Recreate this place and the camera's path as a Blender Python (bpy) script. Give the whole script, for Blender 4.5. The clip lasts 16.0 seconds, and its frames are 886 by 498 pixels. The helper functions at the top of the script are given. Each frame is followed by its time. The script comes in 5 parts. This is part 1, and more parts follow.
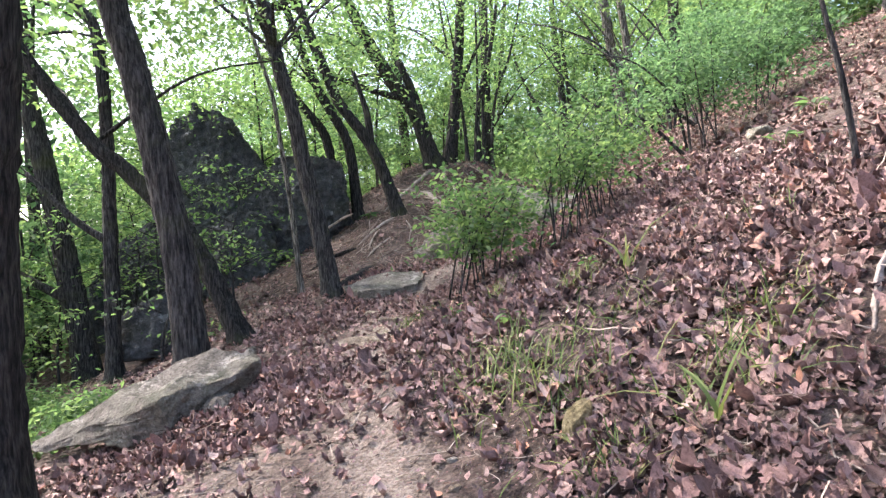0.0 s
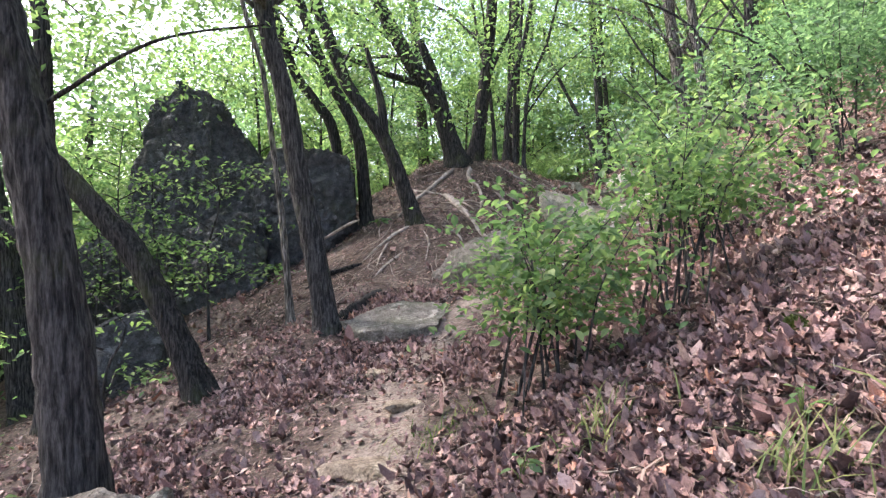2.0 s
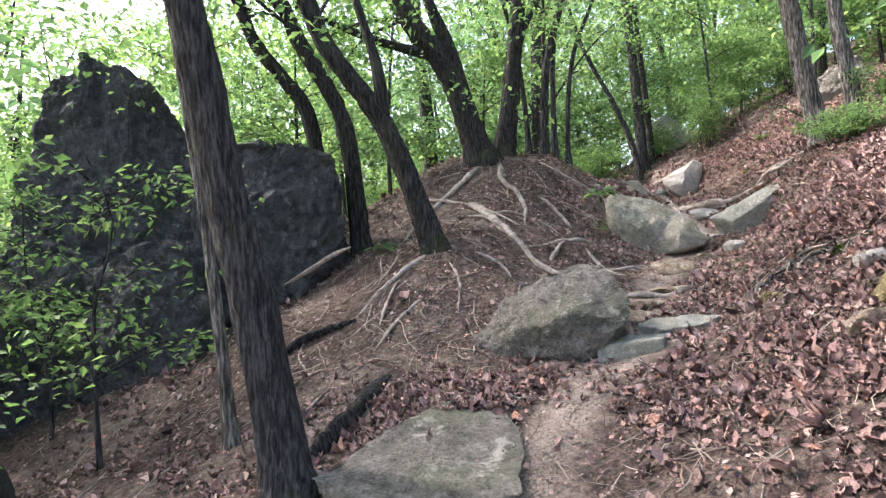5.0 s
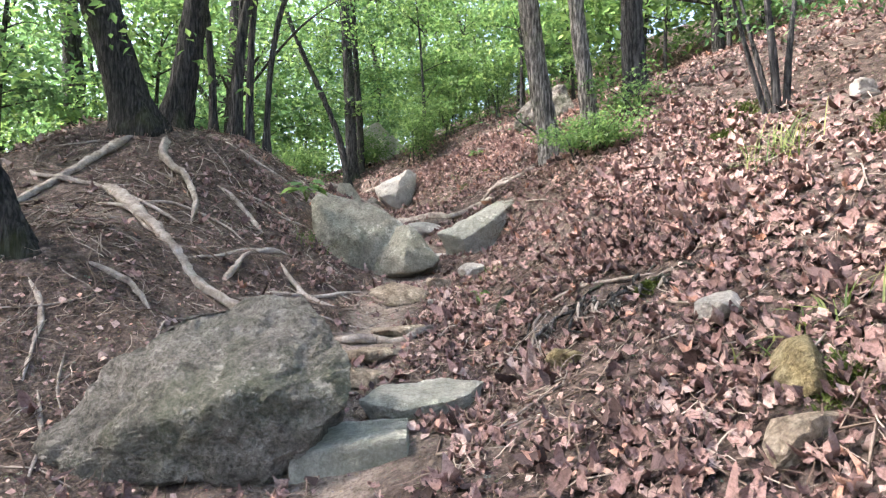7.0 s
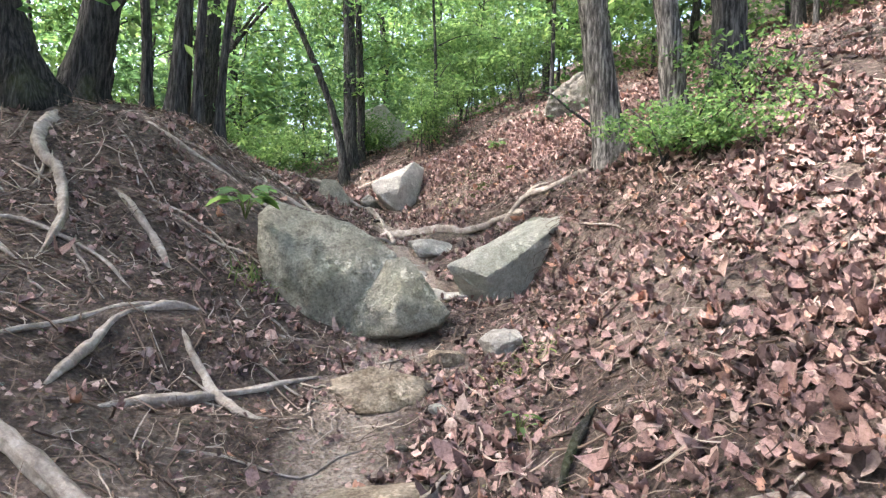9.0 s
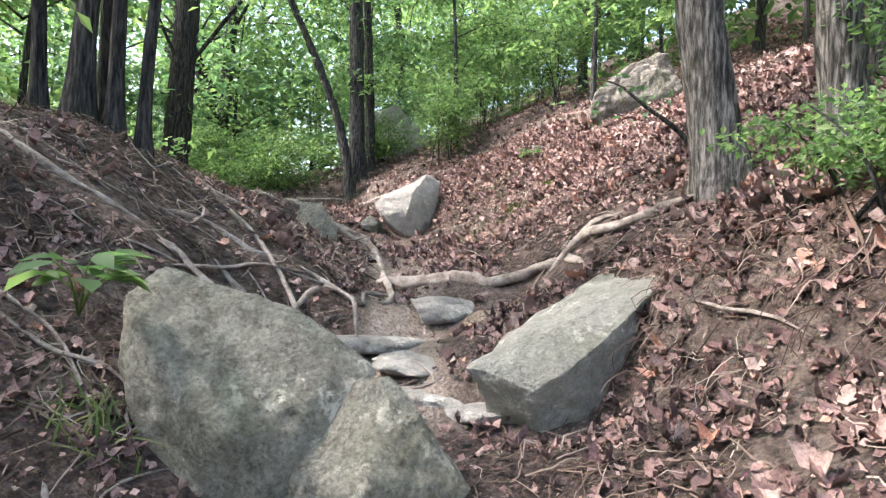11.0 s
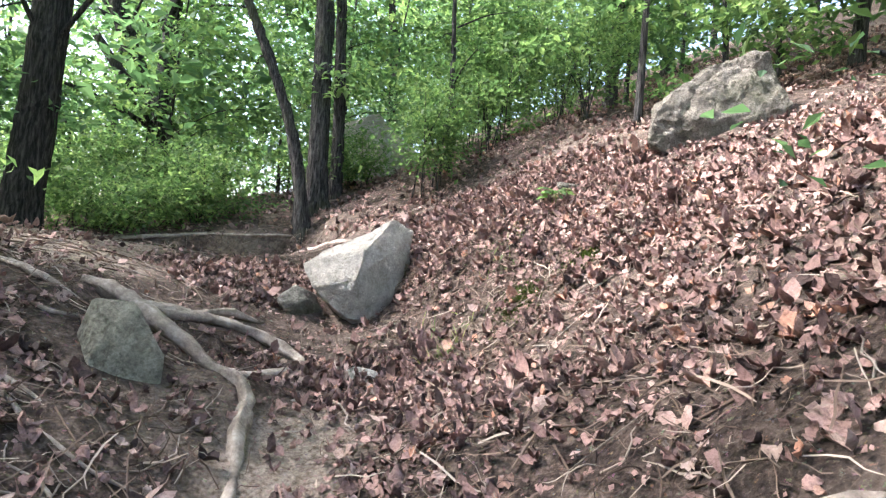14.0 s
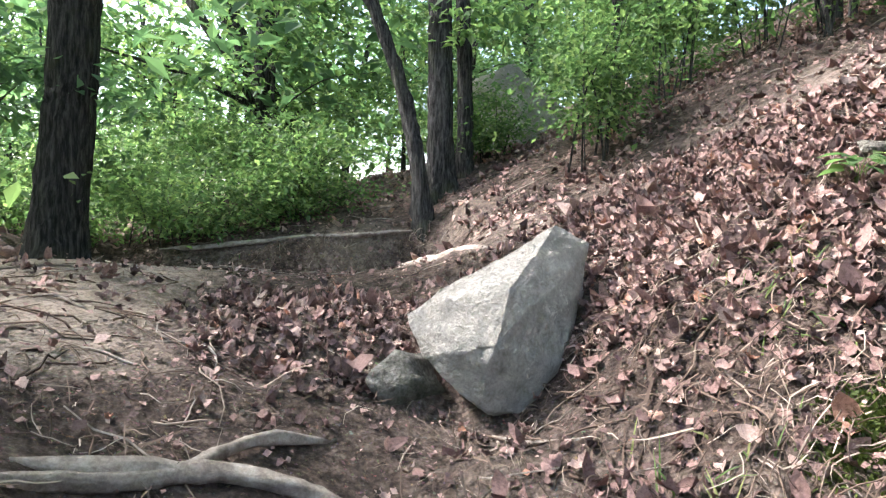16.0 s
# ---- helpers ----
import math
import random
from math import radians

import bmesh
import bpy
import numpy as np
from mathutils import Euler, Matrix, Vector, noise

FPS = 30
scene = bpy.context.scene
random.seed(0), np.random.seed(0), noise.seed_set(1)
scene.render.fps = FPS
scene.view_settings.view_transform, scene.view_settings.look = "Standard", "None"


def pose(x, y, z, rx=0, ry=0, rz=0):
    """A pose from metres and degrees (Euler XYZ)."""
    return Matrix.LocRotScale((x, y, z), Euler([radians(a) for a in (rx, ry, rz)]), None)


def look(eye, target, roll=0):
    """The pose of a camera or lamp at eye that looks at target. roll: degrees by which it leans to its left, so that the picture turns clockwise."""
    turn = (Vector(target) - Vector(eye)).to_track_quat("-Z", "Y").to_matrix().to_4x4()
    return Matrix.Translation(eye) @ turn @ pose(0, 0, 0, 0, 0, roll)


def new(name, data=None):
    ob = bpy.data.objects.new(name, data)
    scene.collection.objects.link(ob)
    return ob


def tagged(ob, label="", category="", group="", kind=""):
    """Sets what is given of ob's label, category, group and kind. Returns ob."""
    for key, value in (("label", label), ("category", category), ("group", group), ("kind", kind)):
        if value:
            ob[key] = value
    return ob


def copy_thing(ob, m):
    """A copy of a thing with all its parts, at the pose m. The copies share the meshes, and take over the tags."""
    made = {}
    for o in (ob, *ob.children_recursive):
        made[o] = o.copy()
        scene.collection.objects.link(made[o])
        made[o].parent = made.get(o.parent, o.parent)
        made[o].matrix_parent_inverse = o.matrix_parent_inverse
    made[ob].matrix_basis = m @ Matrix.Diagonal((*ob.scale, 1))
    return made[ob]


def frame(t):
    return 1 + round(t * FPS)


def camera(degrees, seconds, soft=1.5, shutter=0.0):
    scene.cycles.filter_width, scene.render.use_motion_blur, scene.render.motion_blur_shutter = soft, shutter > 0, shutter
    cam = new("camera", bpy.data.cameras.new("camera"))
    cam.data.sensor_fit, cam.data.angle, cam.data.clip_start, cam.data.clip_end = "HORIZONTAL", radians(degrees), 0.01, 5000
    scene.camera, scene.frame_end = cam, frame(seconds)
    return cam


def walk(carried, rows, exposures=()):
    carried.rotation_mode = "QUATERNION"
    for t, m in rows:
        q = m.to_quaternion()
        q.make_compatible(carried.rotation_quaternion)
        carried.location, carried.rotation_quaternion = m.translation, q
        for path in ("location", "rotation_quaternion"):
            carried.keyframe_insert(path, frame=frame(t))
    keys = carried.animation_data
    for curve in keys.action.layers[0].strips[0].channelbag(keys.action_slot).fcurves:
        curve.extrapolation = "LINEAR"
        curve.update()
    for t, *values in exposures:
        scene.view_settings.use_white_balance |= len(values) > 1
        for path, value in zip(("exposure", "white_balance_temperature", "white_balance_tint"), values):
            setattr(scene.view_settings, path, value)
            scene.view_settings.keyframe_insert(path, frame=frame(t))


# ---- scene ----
cam = camera(70.3, 16.0, 1.3)
METRES, EYE, TILT, LEAN, TURN = 16.0, 1.35, 2.0, 3.5, 0.0
ROWS = [
    (0.0, 0.0, 0.0, 0.0, 0.0, 0.0, -0.0),
    (0.5, -0.0054, 0.0307, 0.007, -2.28, -1.4, -0.86),
    (1.0, -0.0069, 0.0631, 0.015, -3.19, -1.49, -2.11),
    (1.5, -0.0088, 0.0884, 0.0203, -2.04, -1.08, -2.7),
    (2.0, -0.0129, 0.1204, 0.0232, 0.96, -0.73, -2.16),
    (2.5, -0.0167, 0.1514, 0.0263, 3.35, -0.81, -1.22),
    (3.0, -0.0222, 0.187, 0.0298, 5.31, -0.88, -0.31),
    (5.5, -0.0426, 0.3563, 0.0425, -4.05, -0.2, -0.16),
    (6.0, -0.0373, 0.389, 0.0415, -13.04, -0.16, -1.11),
    (6.5, -0.0283, 0.4258, 0.0413, -20.61, 0.74, -2.1),
    (7.0, -0.0116, 0.4556, 0.0443, -26.43, 1.49, -3.33),
    (7.5, 0.0063, 0.4867, 0.0492, -29.36, 1.82, -4.67),
    (8.0, 0.0242, 0.512, 0.055, -29.46, 1.51, -5.78),
    (8.5, 0.0352, 0.5415, 0.0618, -27.03, 0.65, -5.93),
    (9.0, 0.0395, 0.5674, 0.0698, -25.75, 0.18, -5.3),
    (11.5, 0.0978, 0.6916, 0.0961, -23.59, 0.39, -5.6),
    (12.0, 0.1078, 0.7194, 0.1001, -24.28, 1.13, -5.56),
    (12.5, 0.1168, 0.7413, 0.1067, -24.97, 1.54, -5.73),
    (13.0, 0.1292, 0.7659, 0.1126, -25.02, 1.88, -6.02),
    (13.5, 0.1453, 0.7848, 0.122, -25.82, 0.96, -7.38),
    (14.0, 0.1599, 0.8113, 0.1305, -23.79, 1.35, -8.18),
    (14.5, 0.1646, 0.8403, 0.1395, -18.71, -0.93, -5.34),
    (15.0, 0.1709, 0.8683, 0.1451, -15.42, -1.52, -3.76),
    (15.5, 0.179, 0.9006, 0.146, -13.32, -2.18, -3.82),
    (16.0, 0.1909, 0.9271, 0.15, -11.12, -3.7, -5.27),
]
walk(cam, [(t, pose(0, 0, EYE, TILT, LEAN, TURN) @ pose(METRES * x, METRES * y, METRES * z, 90 + pitch, roll, yaw)) for t, x, y, z, yaw, pitch, roll in ROWS], exposures=[(0.0, 2.24, 6650, 18), (3.0, 2.47, 6700, 20), (5.5, 2.55, 6650, 17), (9.0, 2.74, 6600, 15), (11.5, 2.72, 6500, 16), (16.0, 2.74, 6350, 13)])

# ---- world, sun, exposure ----
SUN_EL, SUN_AZ = 48.0, 158.0
world = bpy.data.worlds.new("sky")
scene.world = world
world.use_nodes = True
wn = world.node_tree.nodes
sky = wn.new("ShaderNodeTexSky")
sky.sky_type, sky.sun_disc = "NISHITA", False
sky.sun_elevation, sky.sun_rotation = radians(SUN_EL), radians(360 - SUN_AZ + 90)
sky.air_density, sky.dust_density, sky.ozone_density = 1.0, 4.0, 1.0
world.node_tree.links.new(sky.outputs[0], wn["Background"].inputs[0])
wn["Background"].inputs[1].default_value = 0.15
sun = new("sun", bpy.data.lights.new("sun", "SUN"))
sun.data.energy, sun.data.angle, sun.data.color = 3.0, radians(5.0), (1.0, 0.97, 0.935)
sx, sy = math.cos(radians(SUN_AZ)) * math.cos(radians(SUN_EL)), math.sin(radians(SUN_AZ)) * math.cos(radians(SUN_EL))
sun.matrix_world = look((sx * 60, sy * 60, math.sin(radians(SUN_EL)) * 60), (0, 0, 0))

# ---- materials ----
rng = np.random.default_rng(7)


def material(name, rough=0.85):
    m = bpy.data.materials.new(name)
    m.use_nodes = True
    nt = m.node_tree
    b = nt.nodes["Principled BSDF"]
    b.inputs["Roughness"].default_value = rough
    b.inputs["Specular IOR Level"].default_value = 0.25
    return m, nt, b


def node(nt, kind, **sets):
    n = nt.nodes.new(kind)
    for key, value in sets.items():
        n.inputs[key.replace("_", " ")].default_value = value
    return n


def coords(nt, scale=(1, 1, 1)):
    tc = nt.nodes.new("ShaderNodeTexCoord")
    mp = nt.nodes.new("ShaderNodeMapping")
    mp.inputs["Scale"].default_value = scale
    nt.links.new(tc.outputs["Object"], mp.inputs[0])
    return mp.outputs[0]


def noise_tex(nt, vec, scale, detail=6.0, rough=0.6):
    n = node(nt, "ShaderNodeTexNoise", Scale=scale, Detail=detail, Roughness=rough)
    nt.links.new(vec, n.inputs["Vector"])
    return n.outputs["Fac"]


def ramp(nt, fac, stops):
    r = nt.nodes.new("ShaderNodeValToRGB")
    while len(r.color_ramp.elements) < len(stops):
        r.color_ramp.elements.new(0.5)
    for e, (p, c) in zip(r.color_ramp.elements, stops):
        e.position, e.color = p, (*c, 1.0)
    nt.links.new(fac, r.inputs[0])
    return r.outputs[0]


def mix(nt, fac, a, b, kind="MIX"):
    n = nt.nodes.new("ShaderNodeMix")
    n.data_type, n.blend_type = "RGBA", kind
    for sock, value in ((n.inputs[0], fac), (n.inputs[6], a), (n.inputs[7], b)):
        if isinstance(value, (int, float)):
            sock.default_value = value
        elif isinstance(value, tuple):
            sock.default_value = (*value, 1.0)
        else:
            nt.links.new(value, sock)
    return n.outputs[2]


def bump(nt, b, height, strength, distance):
    n = node(nt, "ShaderNodeBump", Strength=strength, Distance=distance)
    nt.links.new(height, n.inputs["Height"])
    nt.links.new(n.outputs[0], b.inputs["Normal"])


def soil_material():
    m, nt, b = material("soil", 0.95)
    v = coords(nt)
    big, mid, fine = noise_tex(nt, v, 0.9, 4), noise_tex(nt, v, 15.0, 9, 0.75), noise_tex(nt, v, 45.0, 6, 0.75)
    dark = ramp(nt, mid, [(0.34, (0.014, 0.010, 0.009)), (0.5, (0.085, 0.060, 0.050)), (0.66, (0.22, 0.165, 0.138))])
    worn = ramp(nt, fine, [(0.36, (0.17, 0.13, 0.105)), (0.5, (0.37, 0.30, 0.25)), (0.64, (0.53, 0.46, 0.40))])
    worn = mix(nt, 0.75, worn, ramp(nt, mid, [(0.36, (0.52, 0.49, 0.47)), (0.6, (1.1, 1.1, 1.1))]), "MULTIPLY")
    at = nt.nodes.new("ShaderNodeAttribute")
    at.attribute_name = "worn"
    add = nt.nodes.new("ShaderNodeMath")
    add.operation = "MULTIPLY_ADD"
    nt.links.new(big, add.inputs[0])
    add.inputs[1].default_value = 1.1
    sub = nt.nodes.new("ShaderNodeMath")
    sub.operation, sub.use_clamp = "ADD", True
    nt.links.new(at.outputs["Fac"], sub.inputs[0])
    sub.inputs[1].default_value = -0.55
    nt.links.new(sub.outputs[0], add.inputs[2])
    sharp = ramp(nt, add.outputs[0], [(0.55, (0, 0, 0)), (0.95, (1, 1, 1))])
    col = mix(nt, sharp, dark, worn)
    crumb = node(nt, "ShaderNodeTexVoronoi", Scale=55.0)
    nt.links.new(v, crumb.inputs["Vector"])
    speck = ramp(nt, fine, [(0.56, (0, 0, 0)), (0.64, (1, 1, 1))])
    col = mix(nt, speck, col, mix(nt, 0.55, (0.30, 0.22, 0.185), crumb.outputs["Color"], "MULTIPLY"))
    nt.links.new(col, b.inputs["Base Color"])
    both = mix(nt, 0.5, fine, crumb.outputs["Distance"])
    bump(nt, b, mix(nt, 0.5, both, mid), 1.0, 0.09)
    return m


def dead_leaf_material():
    m, nt, b = material("dead_leaf", 0.7)
    geo = nt.nodes.new("ShaderNodeNewGeometry")
    col = ramp(nt, geo.outputs["Random Per Island"], [(0.0, (0.045, 0.031, 0.030)), (0.22, (0.15, 0.096, 0.088)), (0.5, (0.26, 0.162, 0.147)),
                                                      (0.75, (0.35, 0.23, 0.207)), (0.93, (0.41, 0.31, 0.275)), (1.0, (0.43, 0.22, 0.15))])
    v = coords(nt)
    col = mix(nt, 0.8, col, ramp(nt, noise_tex(nt, v, 75.0, 7, 0.75), [(0.32, (0.4, 0.36, 0.35)), (0.5, (1.05, 1.03, 1.02)), (0.66, (1.4, 1.4, 1.4))]), "MULTIPLY")
    nt.links.new(col, b.inputs["Base Color"])
    bump(nt, b, noise_tex(nt, v, 110.0, 5, 0.7), 0.9, 0.01)
    return m


def green_leaf_material(name, low, mid, high, glow=0.5):
    m, nt, b = material(name, 0.55)
    geo = nt.nodes.new("ShaderNodeNewGeometry")
    col = ramp(nt, geo.outputs["Random Per Island"], [(0.0, low), (0.5, mid), (0.9, high)])
    v = coords(nt)
    col = mix(nt, 0.5, col, ramp(nt, noise_tex(nt, v, 0.9, 3), [(0.35, (0.55, 0.62, 0.5)), (0.65, (1.0, 1.0, 0.9))]), "MULTIPLY")
    nt.links.new(col, b.inputs["Base Color"])
    tr = nt.nodes.new("ShaderNodeBsdfTranslucent")
    nt.links.new(mix(nt, 1.0, col, (1.35, 1.5, 1.05), "MULTIPLY"), tr.inputs[0])
    ms = node(nt, "ShaderNodeMixShader", Fac=glow)
    nt.links.new(b.outputs[0], ms.inputs[1])
    nt.links.new(tr.outputs[0], ms.inputs[2])
    nt.links.new(ms.outputs[0], nt.nodes["Material Output"].inputs["Surface"])
    return m


def bark_material(name, low, high, moss=0.0):
    m, nt, b = material(name, 0.95)
    v = coords(nt, (19, 19, 2.4))
    ridges, fine = noise_tex(nt, v, 2.6, 8, 0.65), noise_tex(nt, coords(nt), 40.0, 6, 0.7)
    col = ramp(nt, ridges, [(0.36, tuple(c * 0.25 for c in low)), (0.48, low), (0.66, high)])
    col = mix(nt, 0.4, col, ramp(nt, fine, [(0.3, (0.5, 0.5, 0.5)), (0.7, (1.1, 1.1, 1.1))]), "MULTIPLY")
    patch = ramp(nt, noise_tex(nt, coords(nt), 1.7, 5), [(0.55, (0, 0, 0)), (0.68, (moss, moss, moss))])
    nt.links.new(mix(nt, patch, col, (0.10, 0.12, 0.04)), b.inputs["Base Color"])
    bump(nt, b, ridges, 1.0, 0.05)
    return m


def rock_material(name, low, mid, high, moss=0.3, tint=(0.09, 0.11, 0.035), grain=0.75):
    m, nt, b = material(name, 0.9)
    v = coords(nt)
    a, g, f = noise_tex(nt, v, 1.8, 5), noise_tex(nt, v, 9.0, 9, 0.7), noise_tex(nt, v, 70.0, 5, 0.7)
    col = ramp(nt, g, [(0.3, low), (0.5, mid), (0.7, high)])
    col = mix(nt, grain, col, ramp(nt, f, [(0.3, (0.38, 0.38, 0.38)), (0.68, (1.25, 1.25, 1.25))]), "MULTIPLY")
    col = mix(nt, grain * 0.8, col, ramp(nt, noise_tex(nt, v, 24.0, 8, 0.8), [(0.36, (0.3, 0.29, 0.28)), (0.5, (1.0, 1.0, 1.0))]), "MULTIPLY")
    lichen = ramp(nt, noise_tex(nt, v, 4.2, 8, 0.75), [(0.59, (0, 0, 0)), (0.63, (0.75, 0.75, 0.75))])
    col = mix(nt, lichen, col, tuple(min(1, h * 1.45) for h in high))
    patch = ramp(nt, a, [(0.5, (0, 0, 0)), (0.68, (moss, moss, moss))])
    nt.links.new(mix(nt, patch, col, tint), b.inputs["Base Color"])
    pits = ramp(nt, noise_tex(nt, v, 22.0, 9, 0.8), [(0.34, (0.25, 0.25, 0.25)), (0.46, (1, 1, 1))])
    rough_ = mix(nt, 1.0, g, pits, "MULTIPLY")
    bump(nt, b, mix(nt, 0.45, rough_, f), 1.0, 0.09)
    return m


def root_material():
    m, nt, b = material("root_wood", 0.9)
    v = coords(nt)
    a, f = noise_tex(nt, v, 11.0, 8, 0.7), noise_tex(nt, v, 60.0, 6, 0.7)
    col = ramp(nt, a, [(0.3, (0.13, 0.104, 0.088)), (0.48, (0.31, 0.26, 0.222)), (0.66, (0.50, 0.445, 0.395))])
    col = mix(nt, 0.6, col, ramp(nt, f, [(0.3, (0.45, 0.43, 0.42)), (0.65, (1.1, 1.1, 1.1))]), "MULTIPLY")
    nt.links.new(col, b.inputs["Base Color"])
    bump(nt, b, f, 0.9, 0.015)
    return m


def fibre_material():
    m, nt, b = material("dry_fibre", 0.9)
    geo = nt.nodes.new("ShaderNodeNewGeometry")
    col = ramp(nt, geo.outputs["Random Per Island"], [(0.0, (0.05, 0.034, 0.027)), (0.4, (0.12, 0.082, 0.064)), (0.75, (0.2, 0.145, 0.115)), (0.95, (0.36, 0.3, 0.25))])
    nt.links.new(col, b.inputs["Base Color"])
    return m


SOIL = soil_material()
DEAD = dead_leaf_material()
LEAF_BRIGHT = green_leaf_material("leaf_bright", (0.07, 0.125, 0.062), (0.135, 0.22, 0.105), (0.23, 0.31, 0.145), 0.55)
LEAF_DEEP = green_leaf_material("leaf_deep", (0.06, 0.112, 0.068), (0.11, 0.195, 0.115), (0.18, 0.28, 0.16), 0.52)
GRASS = green_leaf_material("grass_blade", (0.06, 0.10, 0.032), (0.105, 0.155, 0.05), (0.24, 0.25, 0.10), 0.35)
BARK = bark_material("bark_grey", (0.040, 0.039, 0.039), (0.128, 0.123, 0.119), 0.3)
BARK_DARK = bark_material("bark_dark", (0.026, 0.025, 0.024), (0.088, 0.083, 0.079), 0.3)
BARK_PALE = bark_material("bark_pale", (0.10, 0.093, 0.084), (0.40, 0.375, 0.34), 0.5)
ROOT = root_material()
TWIG = ROOT
STRAW = fibre_material()
ROCK = rock_material("rock_grey", (0.13, 0.117, 0.1), (0.27, 0.247, 0.212), (0.43, 0.40, 0.355), 0.5, (0.10, 0.125, 0.065), 0.95)
ROCK_PALE = rock_material("rock_pale", (0.36, 0.335, 0.30), (0.52, 0.49, 0.445), (0.66, 0.63, 0.58), 0.08, grain=0.4)
ROCK_SLAB = rock_material("rock_slab", (0.34, 0.335, 0.28), (0.52, 0.51, 0.435), (0.66, 0.65, 0.57), 0.3, grain=0.45)
ROCK_TAN = rock_material("rock_tan", (0.26, 0.195, 0.14), (0.45, 0.36, 0.27), (0.6, 0.5, 0.39), 0.15)
ROCK_GREEN = rock_material("rock_green", (0.23, 0.215, 0.17), (0.40, 0.38, 0.31), (0.55, 0.525, 0.44), 0.3)
# crag stone: the backlit shade of the gully is put into this dark colour
ROCK_CRAG_SHADED = rock_material("rock_crag_shaded", (0.035, 0.038, 0.041), (0.095, 0.1, 0.106), (0.18, 0.187, 0.195), 0.35, (0.05, 0.06, 0.03))
ROCK_DARK = rock_material("rock_dark", (0.10, 0.097, 0.085), (0.23, 0.222, 0.2), (0.38, 0.37, 0.34), 0.5)
MOSS = green_leaf_material("moss", (0.035, 0.05, 0.014), (0.065, 0.088, 0.022), (0.11, 0.135, 0.035), 0.15)
YELLOW = rock_material("stone_ochre", (0.22, 0.17, 0.085), (0.37, 0.30, 0.16), (0.5, 0.43, 0.27), 0.25)


# ---- mesh helpers ----
def mesh_np(name, verts, faces, mat, smooth=True):
    """A mesh from arrays: verts (n, 3) and faces (m, 3 or 4), or a list of such face arrays."""
    me = bpy.data.meshes.new(name)
    groups = faces if isinstance(faces, list) else [faces]
    groups = [np.asarray(g, dtype=np.int32) for g in groups if len(g)]
    verts = np.asarray(verts, dtype=np.float32)
    me.vertices.add(len(verts))
    me.vertices.foreach_set("co", verts.ravel())
    sizes = np.concatenate([np.full(len(g), g.shape[1], dtype=np.int32) for g in groups])
    me.loops.add(int(sizes.sum()))
    me.loops.foreach_set("vertex_index", np.concatenate([g.ravel() for g in groups]))
    me.polygons.add(len(sizes))
    me.polygons.foreach_set("loop_start", np.concatenate([[0], np.cumsum(sizes)[:-1]]).astype(np.int32))
    me.polygons.foreach_set("use_smooth", np.full(len(sizes), smooth))
    me.materials.append(mat)
    me.update(calc_edges=True)
    return me


def part(name, me, parent, label=""):
    """Links a mesh as one object under a thing."""
    ob = new(name, me)
    ob.parent = parent
    return tagged(ob, label)


def empty(name, at, label, category, group="", kind=""):
    ob = new(name)
    ob.empty_display_size = 0.1
    ob.location = at
    return tagged(ob, label, category, group, kind)


def spline(points, step=0.12):
    """Catmull-Rom through the points; rows of x, y, z, ..."""
    p = np.asarray(points, dtype=float)
    p = np.vstack([2 * p[0] - p[1], p, 2 * p[-1] - p[-2]])
    out = []
    for i in range(1, len(p) - 2):
        n = max(2, int(np.linalg.norm(p[i + 1, :3] - p[i, :3]) / step))
        for s in np.linspace(0, 1, n, endpoint=False):
            out.append(0.5 * (2 * p[i] + (p[i + 1] - p[i - 1]) * s + (2 * p[i - 1] - 5 * p[i] + 4 * p[i + 1] - p[i + 2]) * s * s
                              + (3 * p[i] - p[i - 1] - 3 * p[i + 1] + p[i + 2]) * s ** 3))
    out.append(p[-2])
    return np.array(out)


